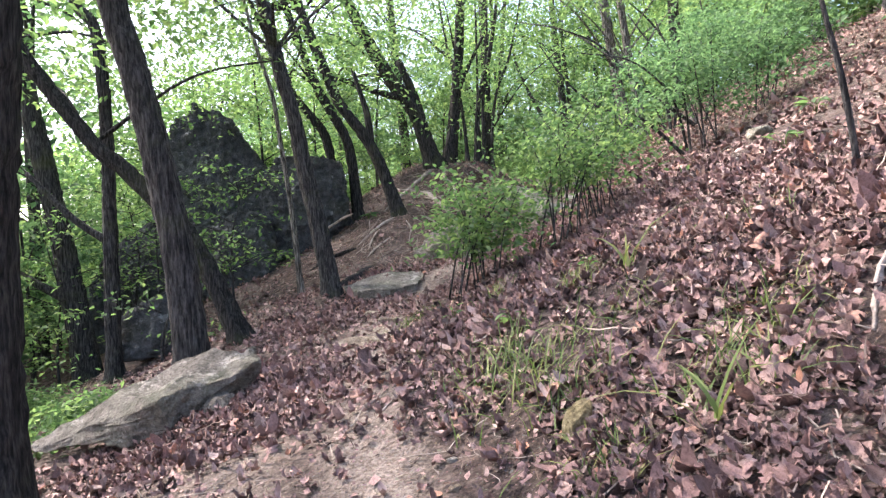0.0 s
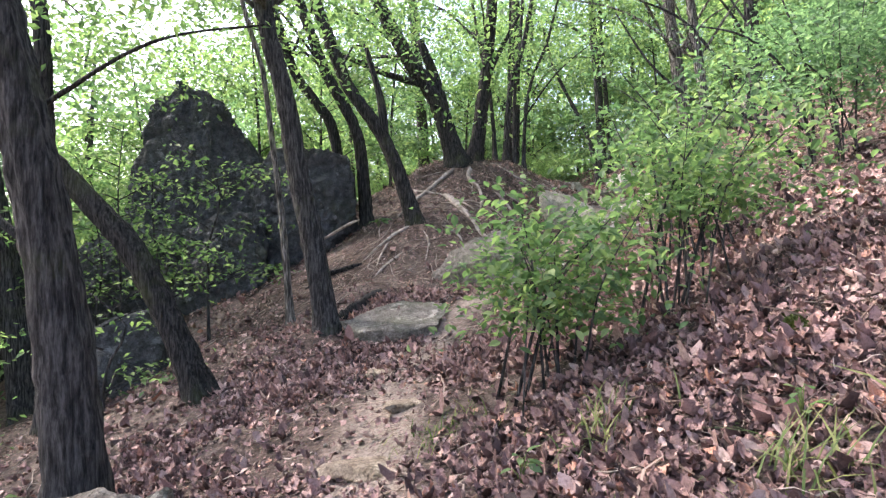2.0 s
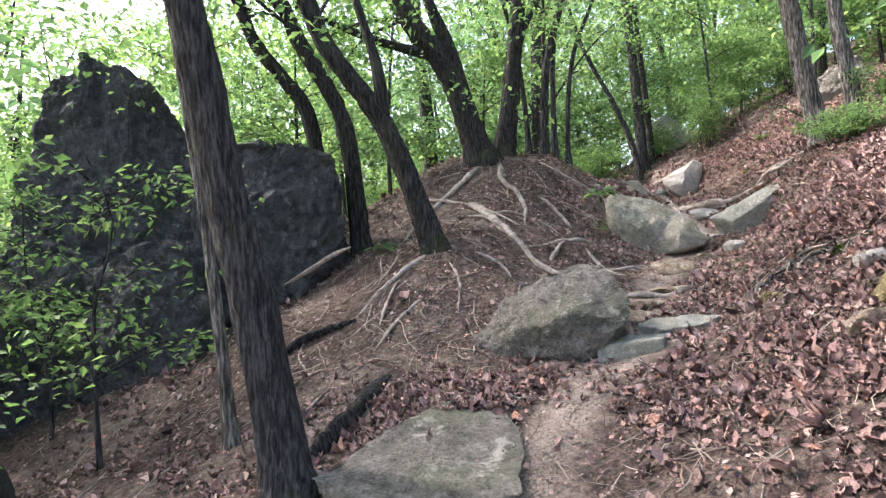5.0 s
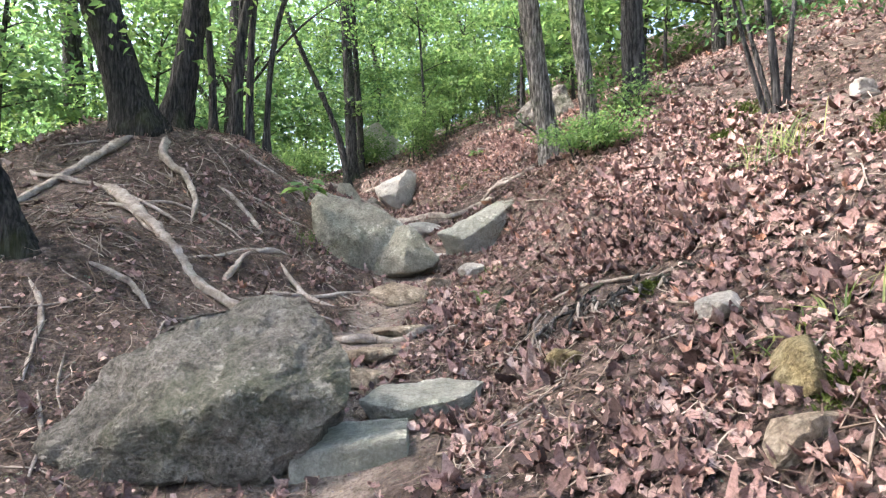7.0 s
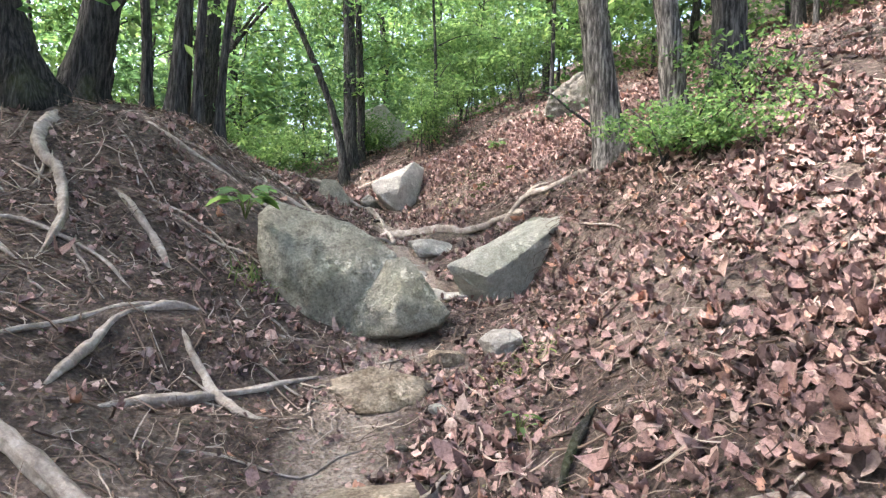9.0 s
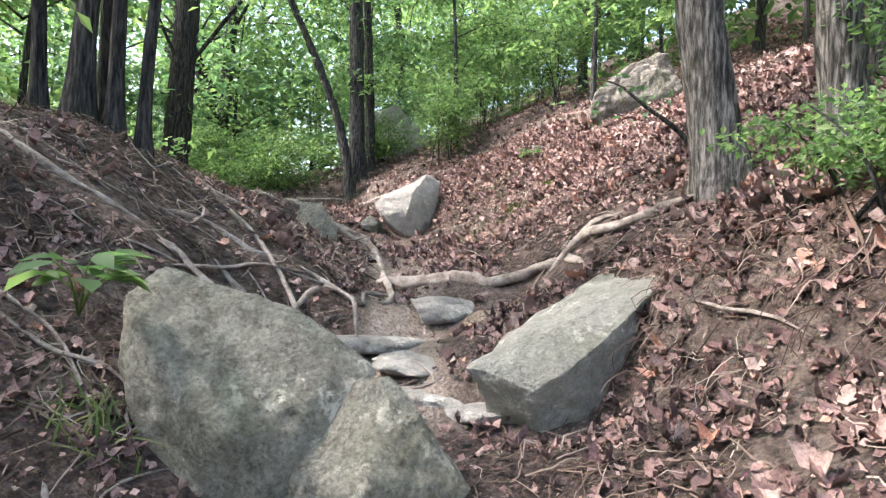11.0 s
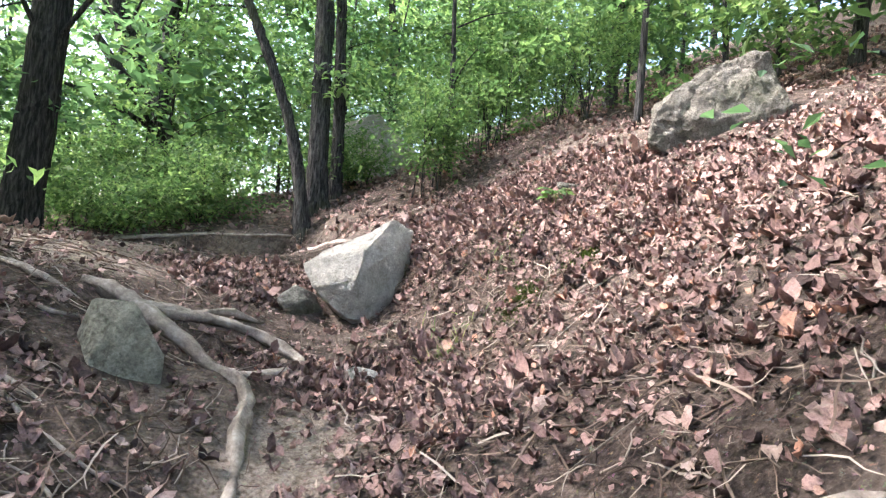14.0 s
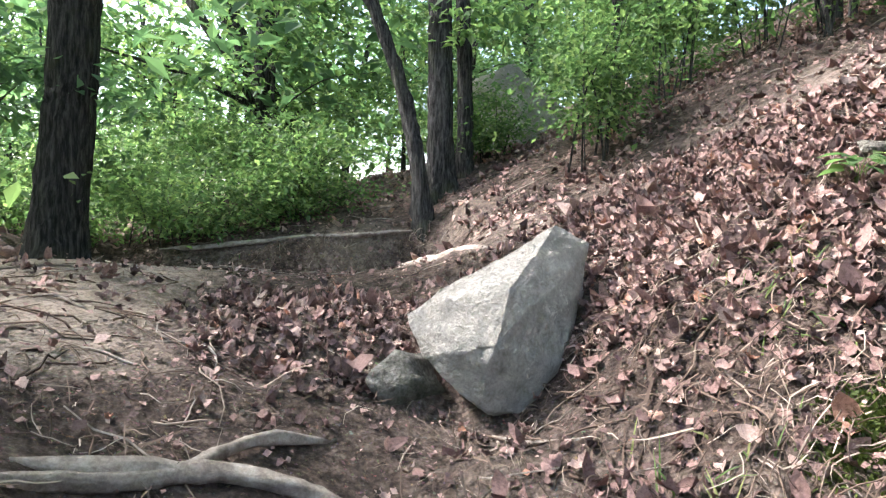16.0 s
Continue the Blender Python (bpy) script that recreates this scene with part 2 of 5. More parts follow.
def tube(path, seg=10, ridge=0.0, lumps=0.0, flare=0.0, seed=0):
    """Verts and faces of a tube along rows of x, y, z, r, with bark ridges and an uneven outline."""
    r = np.random.default_rng(seed)
    path = np.asarray(path)
    n = len(path)
    tang = np.gradient(path[:, :3], axis=0)
    tang /= np.linalg.norm(tang, axis=1)[:, None] + 1e-9
    ref = np.array([1.0, 0, 0]) if abs(tang[:, 0]).mean() < 0.8 else np.array([0, 0, 1.0])
    a = np.cross(tang, ref)
    a /= np.linalg.norm(a, axis=1)[:, None] + 1e-9
    b = np.cross(tang, a)
    ang = np.linspace(0, 2 * np.pi, seg, endpoint=False)
    rad = np.repeat(path[:, 3:4], seg, axis=1)
    along = np.concatenate([[0], np.cumsum(np.linalg.norm(np.diff(path[:, :3], axis=0), axis=1))])
    k1, k2, ph = r.integers(2, 4), r.integers(3, 6), r.uniform(0, 6, 4)
    rad = rad * (1 + lumps * (np.sin(k1 * ang + ph[0] + along[:, None] * 1.7) * 0.6 + np.sin(k2 * ang + ph[1] - along[:, None] * 3.1) * 0.4))
    if ridge:
        rad = rad + ridge * (np.sin(ang * 11 + 1.2 * np.sin(along[:, None] * 2.1 + ph[2])) + 0.7 * r.standard_normal((n, seg)))
    if flare:
        rad = rad * (1 + flare * np.exp(-np.maximum(along[:, None] - 0.14, 0) / 0.2) * (1 + 0.5 * np.sin(ang * 4 + ph[3])))
    v = path[:, None, :3] + rad[:, :, None] * (np.cos(ang)[None, :, None] * a[:, None, :] + np.sin(ang)[None, :, None] * b[:, None, :])
    v = np.concatenate([v.reshape(-1, 3), path[:1, :3], path[-1:, :3]])
    i, j = np.meshgrid(np.arange(n - 1), np.arange(seg), indexing="ij")
    q = np.stack([i * seg + j, i * seg + (j + 1) % seg, (i + 1) * seg + (j + 1) % seg, (i + 1) * seg + j], -1).reshape(-1, 4)
    js = np.arange(seg)
    c0 = np.stack([(js + 1) % seg, js, np.full(seg, n * seg)], -1)
    c1 = np.stack([(n - 1) * seg + js, (n - 1) * seg + (js + 1) % seg, np.full(seg, n * seg + 1)], -1)
    return v, q, np.concatenate([c0, c1])


def joined(pieces):
    """One set of verts and faces from several tubes."""
    vs, qs, ts, k = [], [], [], 0
    for v, q, t in pieces:
        vs.append(v), qs.append(q + k), ts.append(t + k)
        k += len(v)
    return np.concatenate(vs), [np.concatenate(qs), np.concatenate(ts)]


def rotations(yaw, pitch, roll):
    """(n, 3, 3) matrices Rz(yaw) Ry(pitch) Rx(roll)."""
    cz, sz, cy, sy, cx, sx = np.cos(yaw), np.sin(yaw), np.cos(pitch), np.sin(pitch), np.cos(roll), np.sin(roll)
    return np.stack([np.stack([cz * cy, cz * sy * sx - sz * cx, cz * sy * cx + sz * sx], -1),
                     np.stack([sz * cy, sz * sy * sx + cz * cx, sz * sy * cx - cz * sx], -1),
                     np.stack([-sy, cy * sx, cy * cx], -1)], -2)


def leaf_cloud(at, size, yaw, pitch, roll, shape):
    """Many leaves at once: verts and faces of the leaf shape placed at every row of at."""
    lv, lf = shape
    m = rotations(yaw, pitch, roll)
    v = np.einsum("nij,kj->nki", m, lv) * size[:, None, None] + at[:, None, :]
    f = lf[None, :, :] + (np.arange(len(at)) * len(lv))[:, None, None]
    return v.reshape(-1, 3), f.reshape(-1, lf.shape[1])


SIMPLE_LEAF = (np.array([(0, 0, 0), (0.45, 0.27, 0.07), (1, 0, -0.1), (0.45, -0.27, 0.07)]), np.array([(0, 2, 1), (0, 3, 2)]))
BROAD_LEAF = (np.array([(0, 0, 0), (0.3, 0.26, 0.06), (0.65, 0.27, 0.03), (1.05, 0, -0.14), (0.65, -0.27, 0.03), (0.3, -0.26, 0.06), (0.5, 0, -0.03)]),
              np.array([(0, 6, 1), (1, 6, 2), (2, 6, 3), (3, 6, 4), (4, 6, 5), (5, 6, 0)]))


def curled_leaf(curl, fold, wide):
    """A dry leaf with lobed edges, bent along and across its midrib."""
    xs = np.array([0.0, 0.16, 0.3, 0.42, 0.56, 0.7, 0.85, 1.0])
    ws = np.array([0.03, 0.12, 0.27, 0.17, 0.34, 0.22, 0.24, 0.02]) * wide
    v = []
    for x, w in zip(xs, ws):
        z = curl * (x - 0.5) ** 2 * 2.2
        v += [(x - 0.5, w, z + fold * w), (x - 0.5, 0, z), (x - 0.5, -w, z + fold * w * 0.7)]
    f = []
    for i in range(len(xs) - 1):
        a = i * 3
        f += [(a, a + 1, a + 4, a + 3), (a + 1, a + 2, a + 5, a + 4)]
    return np.array(v), np.array(f)


# ---- terrain ----
TRAIL = [(-2, 0, -0.29), (1, -0.1, 0.25), (3, -0.35, 0.59), (5, -0.6, 0.87), (7, -0.6, 0.87), (8.5, -0.1, 1.28), (10, 0.7, 1.62), (11.5, 1.5, 1.93), (13, 2.35, 2.39), (14.5, 2.9, 2.85), (16, 3.4, 3.06), (17.5, 3.2, 3.48), (19.5, 2.6, 3.79), (22, 2.4, 4.2)]
FALL = [(-1.71, -0.93, -0.5, -0.25), (-1.76, -0.92, -0.44, -0.21), (-1.86, -1.01, -0.49, -0.16), (-1.93, -1.09, -0.6, -0.3), (-1.65, -0.82, -0.28, -0.09), (-1.69, -0.85, -0.23, -0.08), (-1.47, -0.5, -0.08, -0.03), (-0.96, 0.05, 0.4, 0.17), (-0.53, 0.41, 0.59, 0.27), (-0.29, 0.79, 0.85, 0.32), (0.01, 0.86, 0.71, 0.43), (-0.4, 0.29, 0.34, 0.21), (-0.86, -0.2, 0.02, 0.06), (-1.2, -0.58, -0.3, -0.15)]
RISE = [(0.33, 0.68, 1.3, 2.11), (0.32, 0.73, 1.48, 2.19), (0.31, 0.69, 1.3, 2.1), (0.29, 0.57, 1.19, 2.03), (0.24, 0.63, 1.37, 2.34), (0.15, 0.54, 1.42, 2.41), (0.14, 0.73, 1.72, 2.64), (0.23, 0.87, 2.01, 2.88), (0.3, 0.98, 1.98, 2.82), (0.28, 0.86, 1.9, 2.61), (0.16, 0.8, 1.74, 2.58), (-0.01, 0.47, 1.37, 2.14), (0.0, 0.19, 0.81, 1.71), (0.14, 0.33, 0.77, 1.53)]
OFFSETS = np.array([-30, -6, -3.5, -2, -1, 0, 0.8, 1.6, 3, 5, 30])


def spread(lo, hi, step, far, grow=1.22):
    """Even steps from lo to hi, then ever longer ones out to far on both sides."""
    core = np.arange(lo, hi + step / 2, step)
    tail, d = [], step
    while not tail or tail[-1] < far:
        d *= grow
        tail.append((tail[-1] if tail else 0) + d)
    tail = np.array(tail)
    return np.concatenate([lo - tail[::-1], core, hi + tail])


def blur(z, axis, rounds):
    for _ in range(rounds):
        z = 0.25 * np.roll(z, 1, axis) + 0.5 * z + 0.25 * np.roll(z, -1, axis)
    return z


GX, GY = spread(-7, 9, 0.095, 450, 1.28), spread(-3, 24, 0.095, 450, 1.28)


def shaped():
    st = spline([(t[1], t[0], t[2], *f, *r) for t, f, r in zip(TRAIL, FALL, RISE)], 0.2)
    yy = np.clip(GY, -2, 22)
    col = lambda k: np.interp(yy, st[:, 1], st[:, k])
    beyond = np.where(GY > 22, 0.05 * np.minimum(GY - 22, 8) - 0.09 * np.clip(GY - 32, 0, 140), 0) + np.where(GY < -2, 0.16 * np.maximum(GY + 2, -60), 0)
    zc, xc = col(2) + beyond, col(0)
    prof = np.stack([col(3) - 9.5, col(3), col(4), col(5), col(6), 0 * yy, col(7), col(8), col(9), col(10), col(10) + 11.0], 1)
    z = np.empty((len(GY), len(GX)))
    for i in range(len(GY)):
        z[i] = np.interp(GX - xc[i], OFFSETS, prof[i]) + zc[i]
    z = blur(blur(z, 0, 5), 1, 5)
    worn = np.exp(-((GX[None, :] - xc[:, None]) / 0.42) ** 2) * (1 - 0.75 * np.clip((GY - 15.4) / 0.6, 0, 1))[:, None]
    u, yv = GX[None, :] - xc[:, None], GY[:, None]
    mound = np.clip((yv - 9.8) / 1.5, 0, 1) * np.clip((20.5 - yv) / 1.0, 0, 1) * np.clip((0.2 - u) / 0.4, 0, 1) * np.clip((u + 4.0) / 1.5, 0, 1)
    worn = np.maximum(worn, 0.22 * mound)
    level = np.exp(-((GX[None, :] - 1.6) / 1.4) ** 4) * np.clip((yv - 16.45) / 0.6, 0, 1) * np.clip((19.9 - yv) / 0.4, 0, 1)
    worn = np.maximum(worn, level)
    return z, worn


GZ, WORN = shaped()


def fractal(x, y, scale, seed):
    """Smooth value noise on arrays, about -1 to 1."""
    r = np.random.default_rng(seed)
    grid = r.uniform(-1, 1, (64, 64))
    u, v = x * scale, y * scale
    i, j = np.floor(u).astype(int), np.floor(v).astype(int)
    a, b = u - i, v - j
    a, b = a * a * (3 - 2 * a), b * b * (3 - 2 * b)
    g = lambda p, q: grid[p % 64, q % 64]
    return (g(i, j) * (1 - a) + g(i + 1, j) * a) * (1 - b) + (g(i, j + 1) * (1 - a) + g(i + 1, j + 1) * a) * b


XX, YY = np.meshgrid(GX, GY)
near = np.exp(-np.maximum(0, np.hypot(XX - 1, (YY - 10) * 0.6) - 9) / 6)
GZ = GZ + near * (0.07 * fractal(XX, YY, 0.9, 1) + 0.05 * fractal(XX, YY, 2.3, 2) + 0.028 * fractal(XX, YY, 6.1, 3)) * (1 - 0.5 * WORN)
for px, py, pw, ph, deep in ((0.95, 11.83, 0.5, 0.22, 0.13), (3.15, 13.85, 0.45, 0.25, 0.15), (2.85, 16.1, 0.35, 0.3, 0.14), (2.1, 13.75, 0.5, 0.3, 0.10), (2.95, 12.8, 0.4, 0.35, 0.16), (3.95, 17.1, 0.4, 0.3, 0.15), (3.6, 19.6, 0.9, 0.25, 0.1)):
    GZ = GZ - deep * np.exp(-(((XX - px) / pw) ** 2 + ((YY - py) / ph) ** 2) ** 2)
for px, py, pr, up in ((-0.8, 11.6, 0.9, 0.22), (0.0, 14.3, 1.3, 0.18), (1.0, 11.95, 0.5, 0.16), (4.75, 16.8, 0.5, 0.18), (6.9, 16.9, 0.8, 0.1), (3.65, 14.15, 0.3, -0.13), (2.85, 14.7, 0.35, -0.12), (2.45, 16.05, 0.4, 0.1), (7.4, 19.6, 1.4, 0.32)):
    GZ = GZ + up * np.exp(-((XX - px) ** 2 + (YY - py) ** 2) / pr ** 2)
cut_bank = np.clip((YY - 11.4) / 0.3, 0, 1) * np.clip((12.75 - YY) / 0.2, 0, 1)
GZ = GZ + cut_bank * (0.14 * np.exp(-((XX - 3.62) / 0.28) ** 2) - 0.16 * np.exp(-((XX - 3.12) / 0.25) ** 2))
hollow = np.clip((XX - 0.9) / 0.6, 0, 1) * np.clip((4.5 - XX) / 0.4, 0, 1) * np.clip((YY - 18.7) / 0.7, 0, 1)
edge = 20.3 + 0.1 * fractal(XX, YY, 2.0, 8)
floor_z = 3.71 - 0.14 * (YY - 19.0)
lip_z = np.interp(XX, [1.5, 2.0, 2.7, 3.2, 4.0, 4.4, 5.0], [3.72, 3.75, 3.84, 3.93, 3.95, 3.98, 4.2]) + 0.3 * (YY - 20.4)
step_up = np.clip((YY - edge) / 0.14, 0, 1)
GZ = GZ + hollow * np.clip((22.6 - YY) / 1.2, 0, 1) * (floor_z * (1 - step_up) + lip_z * step_up + 0.03 * fractal(XX, YY, 5.0, 9) - GZ)
GZ = GZ + (1 - near) * 0.5 * fractal(XX, YY, 0.12, 4)


def height(x, y):
    """The ground's height at x, y (numbers or arrays)."""
    x, y = np.asarray(x, float), np.asarray(y, float)
    i = np.clip(np.searchsorted(GX, x) - 1, 0, len(GX) - 2)
    j = np.clip(np.searchsorted(GY, y) - 1, 0, len(GY) - 2)
    u, v = (x - GX[i]) / (GX[i + 1] - GX[i]), (y - GY[j]) / (GY[j + 1] - GY[j])
    return (GZ[j, i] * (1 - u) + GZ[j, i + 1] * u) * (1 - v) + (GZ[j + 1, i] * (1 - u) + GZ[j + 1, i + 1] * u) * v


def slope(x, y, d=0.12):
    return (height(x + d, y) - height(x - d, y)) / (2 * d), (height(x, y + d) - height(x, y - d)) / (2 * d)


def trail_x(y):
    return np.interp(y, [t[0] for t in TRAIL], [t[1] for t in TRAIL])


nx, ny = len(GX), len(GY)
gi, gj = np.meshgrid(np.arange(ny - 1), np.arange(nx - 1), indexing="ij")
quads = np.stack([gi * nx + gj, gi * nx + gj + 1, (gi + 1) * nx + gj + 1, (gi + 1) * nx + gj], -1).reshape(-1, 4)
me = mesh_np("ground", np.stack([XX, YY, GZ], -1).reshape(-1, 3), quads, SOIL)
me.attributes.new("worn", "FLOAT", "POINT").data.foreach_set("value", WORN.ravel().astype(np.float32))
ground = tagged(new("ground", me), "brown forest soil of a hillside with a trodden trail", "ground", kind="structure")


AVOID = []


# ---- rocks ----
def rock_mesh(name, size, mat, seed, cuts=14, sharp=0.8, rough=0.03, level=4, planes=()):
    """A broken stone: a ball cut by planes, with an uneven skin. size: half lengths."""
    r = np.random.default_rng(seed)
    bm = bmesh.new()
    bmesh.ops.create_icosphere(bm, subdivisions=level, radius=1.0)
    n = r.standard_normal((cuts, 3))
    n /= np.linalg.norm(n, axis=1)[:, None]
    h = r.uniform(0.55, 0.88, cuts)
    if len(planes):
        extra = np.array([p[:3] for p in planes], float)
        extra /= np.linalg.norm(extra, axis=1)[:, None]
        n, h = np.vstack([n, extra]), np.concatenate([h, [p[3] for p in planes]])
    off = Vector((seed * 3.1, seed * 1.7, 0))
    for v in bm.verts:
        d = np.array(v.co)
        dots = n @ d
        ok = dots > 0.05
        rad = np.min(np.where(ok, h / np.maximum(dots, 0.05), 9.0))
        rad = min(rad, 1.15) * sharp + (1 - sharp)
        p = Vector(d * rad)
        k = noise.fractal(p * 1.6 + off, 0.9, 2.1, 5) * rough * 2.2 + noise.noise(p * 7 + off) * rough * 0.5
        v.co = p * (1 + k)
    for v in bm.verts:
        v.co.x *= size[0]
        v.co.y *= size[1]
        v.co.z *= size[2]
    me = bpy.data.meshes.new(name)
    bm.to_mesh(me)
    bm.free()
    me.materials.append(mat)
    me.polygons.foreach_set("use_smooth", np.full(len(me.polygons), True))
    me.set_sharp_from_angle(angle=radians(32))
    return me


def rock(name, x, y, z, size, turn, mat, seed, label, group="", **kw):
    """A stone with its middle at x, y, z (z None: half sunk in the ground)."""
    ob = new(name, rock_mesh(name, size, mat, seed, **kw))
    if z is None:
        z = float(height(x, y)) + size[2] * 0.25
    ob.matrix_world = pose(x, y, z, *turn)
    AVOID.append((x, y, 0.85 * math.sqrt(size[0] * size[1])))
    return tagged(ob, label, "rock" if max(size) > 0.25 else "stone", group)


# ---- plants ----
def sprays(centres, radius, count, size, flat=0.35, seed=0, shape=SIMPLE_LEAF):
    """Leaves in flattened clumps round the centres."""
    r = np.random.default_rng(seed)
    n = len(centres) * count
    base = np.repeat(np.asarray(centres, float), count, axis=0)
    d = r.standard_normal((n, 3)) * np.array([1, 1, flat]) * np.repeat(np.broadcast_to(radius, (len(centres),)), count)[:, None] * 0.55
    d[:, 2] -= 0.25 * np.hypot(d[:, 0], d[:, 1])
    return leaf_cloud(base + d, size * r.uniform(0.6, 1.3, n), r.uniform(0, 6.28, n), r.normal(0.25, 0.4, n), r.normal(0, 0.45, n), shape)


def tree(base, trunk, limbs=(), crown=None, label="", name="tree", bark=None, seg=18, ridge=0.008, flare=0.55, group="", leaf=None, category="tree"):
    """trunk and limbs: rows of x, y, z, r in the world. crown: (centres, radius, leaves per clump, leaf size)."""
    bark = bark or BARK_DARK
    base = np.asarray(base, float)
    ob = empty(name, base, label, category, group)
    seed = int(abs(base[0] * 37 + base[1] * 91)) + 1
    own = lambda rows: np.asarray(rows, float) - np.array([*base, 0.0])
    v, q, t = tube(spline(own(trunk), 0.07 if seg > 14 else 0.2), seg, ridge, 0.06, flare, seed)
    part("trunk", mesh_np("trunk", v, [q, t], bark), ob)
    for k, limb in enumerate(limbs):
        v, q, t = tube(spline(own(limb), 0.15), max(6, seg // 2), ridge * 0.4, 0.05, 0, seed + k)
        part("limb", mesh_np("limb", v, [q, t], bark), ob)
    if crown:
        centres, radius, count, size = crown
        v, f = sprays(np.asarray(centres, float) - base, radius, count, size, 0.35, seed)
        part("crown", mesh_np("crown", v, f, leaf or LEAF_BRIGHT, False), ob, "yellow-green sunlit leaves")
    return ob


def grown(points, radii, extra, lean_keep=0.7):
    """Trunk rows from points and end radii, carried on upwards by extra metres."""
    p = np.asarray(points, float)
    d = p[-1] - p[-2]
    d = d / np.linalg.norm(d)
    for k in range(2):
        d = d * lean_keep + np.array([0, 0, 1 - lean_keep])
        d /= np.linalg.norm(d)
        p = np.vstack([p, p[-1] + d * extra / 2])
    sunk = p[0] - (p[1] - p[0]) / np.linalg.norm(p[1] - p[0]) * 0.18
    p = np.vstack([sunk, p])
    along = np.concatenate([[0], np.cumsum(np.linalg.norm(np.diff(p, axis=0), axis=1))])
    return np.column_stack([p, np.interp(along, [0, along[-1]], radii)])


def crown_points(trunk, count, reach, low, seed):
    """Clump centres round the upper trunk and limbs that lead to some of them."""
    r = np.random.default_rng(seed)
    top = trunk[-1]
    cs, limbs = [], []
    for k in range(count):
        i = r.integers(max(1, len(trunk) - 3), len(trunk))
        a = r.uniform(0, 6.28)
        d = reach * r.uniform(0.3, 1.0)
        s = trunk[i]
        c = np.array([s[0] + math.cos(a) * d, s[1] + math.sin(a) * d, max(s[2] + r.uniform(-0.6, 1.3) * reach * 0.5, low)])
        cs.append(c)
        if k % 5 == 0:
            mid = (s[:3] + c) / 2 + np.array([0, 0, 0.12 * d])
            rr = min(s[3] * 0.3, 0.026)
            limbs.append([(*s[:3], rr), (*mid, rr * 0.7), (*c, rr * 0.3)])
    return cs, limbs

# ---- trees along the trail ----
def trail_tree(points, r0, r1, extra, label, clumps=52, reach=2.6, low=4.3, name="tree", bark=None, limbs=(), group="trees along the trail", count=60, size=0.10, **kw):
    rows = grown(points, (r0, r1), extra)
    z = float(height(points[0][0], points[0][1]))
    seed = int(abs(points[0][0] * 53 + points[0][1] * 17)) + 3
    cs, ls = crown_points(rows, clumps, reach, low, seed)
    at = (points[0][0], points[0][1], z)
    return tree(at, rows, list(limbs) + ls, (cs, 0.75, count, size) if clumps else None, label, name, bark, group=group, **kw)


def fit_base(points):
    """Lets the first point stand on the ground."""
    p = [tuple(q) for q in points]
    return [(p[0][0], p[0][1], float(height(p[0][0], p[0][1])))] + p[1:]


trail_tree(fit_base([(-2.14, 2.95, 0.2), (-2.16, 2.93, 1.4), (-2.1, 2.9, 2.2), (-2.04, 2.88, 2.8)]), 0.17, 0.09, 4.0, "thick dark-barked tree beside the trail", bark=BARK_DARK)
trail_tree(fit_base([(-1.94, 4.86, 0.6), (-2.01, 4.84, 1.47), (-2.1, 4.82, 2.13), (-2.18, 4.8, 2.57), (-2.32, 4.78, 3.19), (-2.43, 4.77, 3.59)]), 0.132, 0.065, 3.5, "leaning oak with deeply furrowed grey bark", bark=BARK)
trail_tree(fit_base([(-2.42, 7.45, 0.75), (-2.69, 7.41, 1.38), (-2.98, 7.36, 1.98), (-3.37, 7.32, 2.46), (-3.68, 7.28, 2.81), (-3.96, 7.25, 3.07)]), 0.118, 0.06, 3.0, "dark tree leaning far out over the gully", bark=BARK_DARK)
trail_tree(fit_base([(-4.48, 8.48, 0.3), (-4.42, 8.42, 2.23), (-4.39, 8.38, 3.36), (-4.45, 8.33, 4.81), (-4.73, 8.32, 5.28)]), 0.10, 0.05, 3.0, "slim upright tree in the gully", bark=BARK, limbs=[[(-4.43, 8.42, 2.0, 0.06), (-4.9, 8.4, 2.35, 0.045), (-5.5, 8.4, 3.0, 0.03)]])
trail_tree(fit_base([(-5.6, 9.87, 0.3), (-5.91, 9.82, 2.15), (-6.18, 9.77, 3.67), (-6.31, 9.75, 4.39)]), 0.2, 0.09, 3.5, "leaning tree standing low in the gully", bark=BARK, limbs=[[(-5.75, 9.8, 1.2, 0.08), (-6.2, 9.7, 1.5, 0.06), (-6.9, 9.6, 2.0, 0.03)]])
trail_tree(fit_base([(-1.5, 8.48, 1.23), (-1.63, 8.46, 2.05), (-1.77, 8.44, 2.8), (-1.89, 8.4, 3.6), (-2.08, 8.37, 4.42)]), 0.12, 0.062, 3.5, "dark grey tree leaning beside the stone step", bark=BARK)
trail_tree(fit_base([(-2.12, 9.4, 1.2), (-2.21, 9.38, 2.44), (-2.3, 9.36, 3.33), (-2.4, 9.34, 4.2), (-2.55, 9.32, 4.7)]), 0.045, 0.02, 1.5, "thin pale sapling close to a larger trunk", bark=BARK_PALE, clumps=12, reach=1.0, low=4, name="sapling", seg=10, ridge=0.002)
trail_tree(fit_base([(-0.75, 11.54, 2.46), (-0.86, 11.54, 2.84), (-1.06, 11.54, 3.43), (-1.29, 11.54, 3.92), (-1.63, 11.55, 4.41), (-1.84, 11.55, 4.84)]), 0.118, 0.06, 3.5, "bent oak on the root-covered mound", bark=BARK_DARK, limbs=[[(-1.2, 11.54, 3.75, 0.08), (-1.22, 11.5, 4.3, 0.06), (-1.45, 11.5, 5.2, 0.035)]])
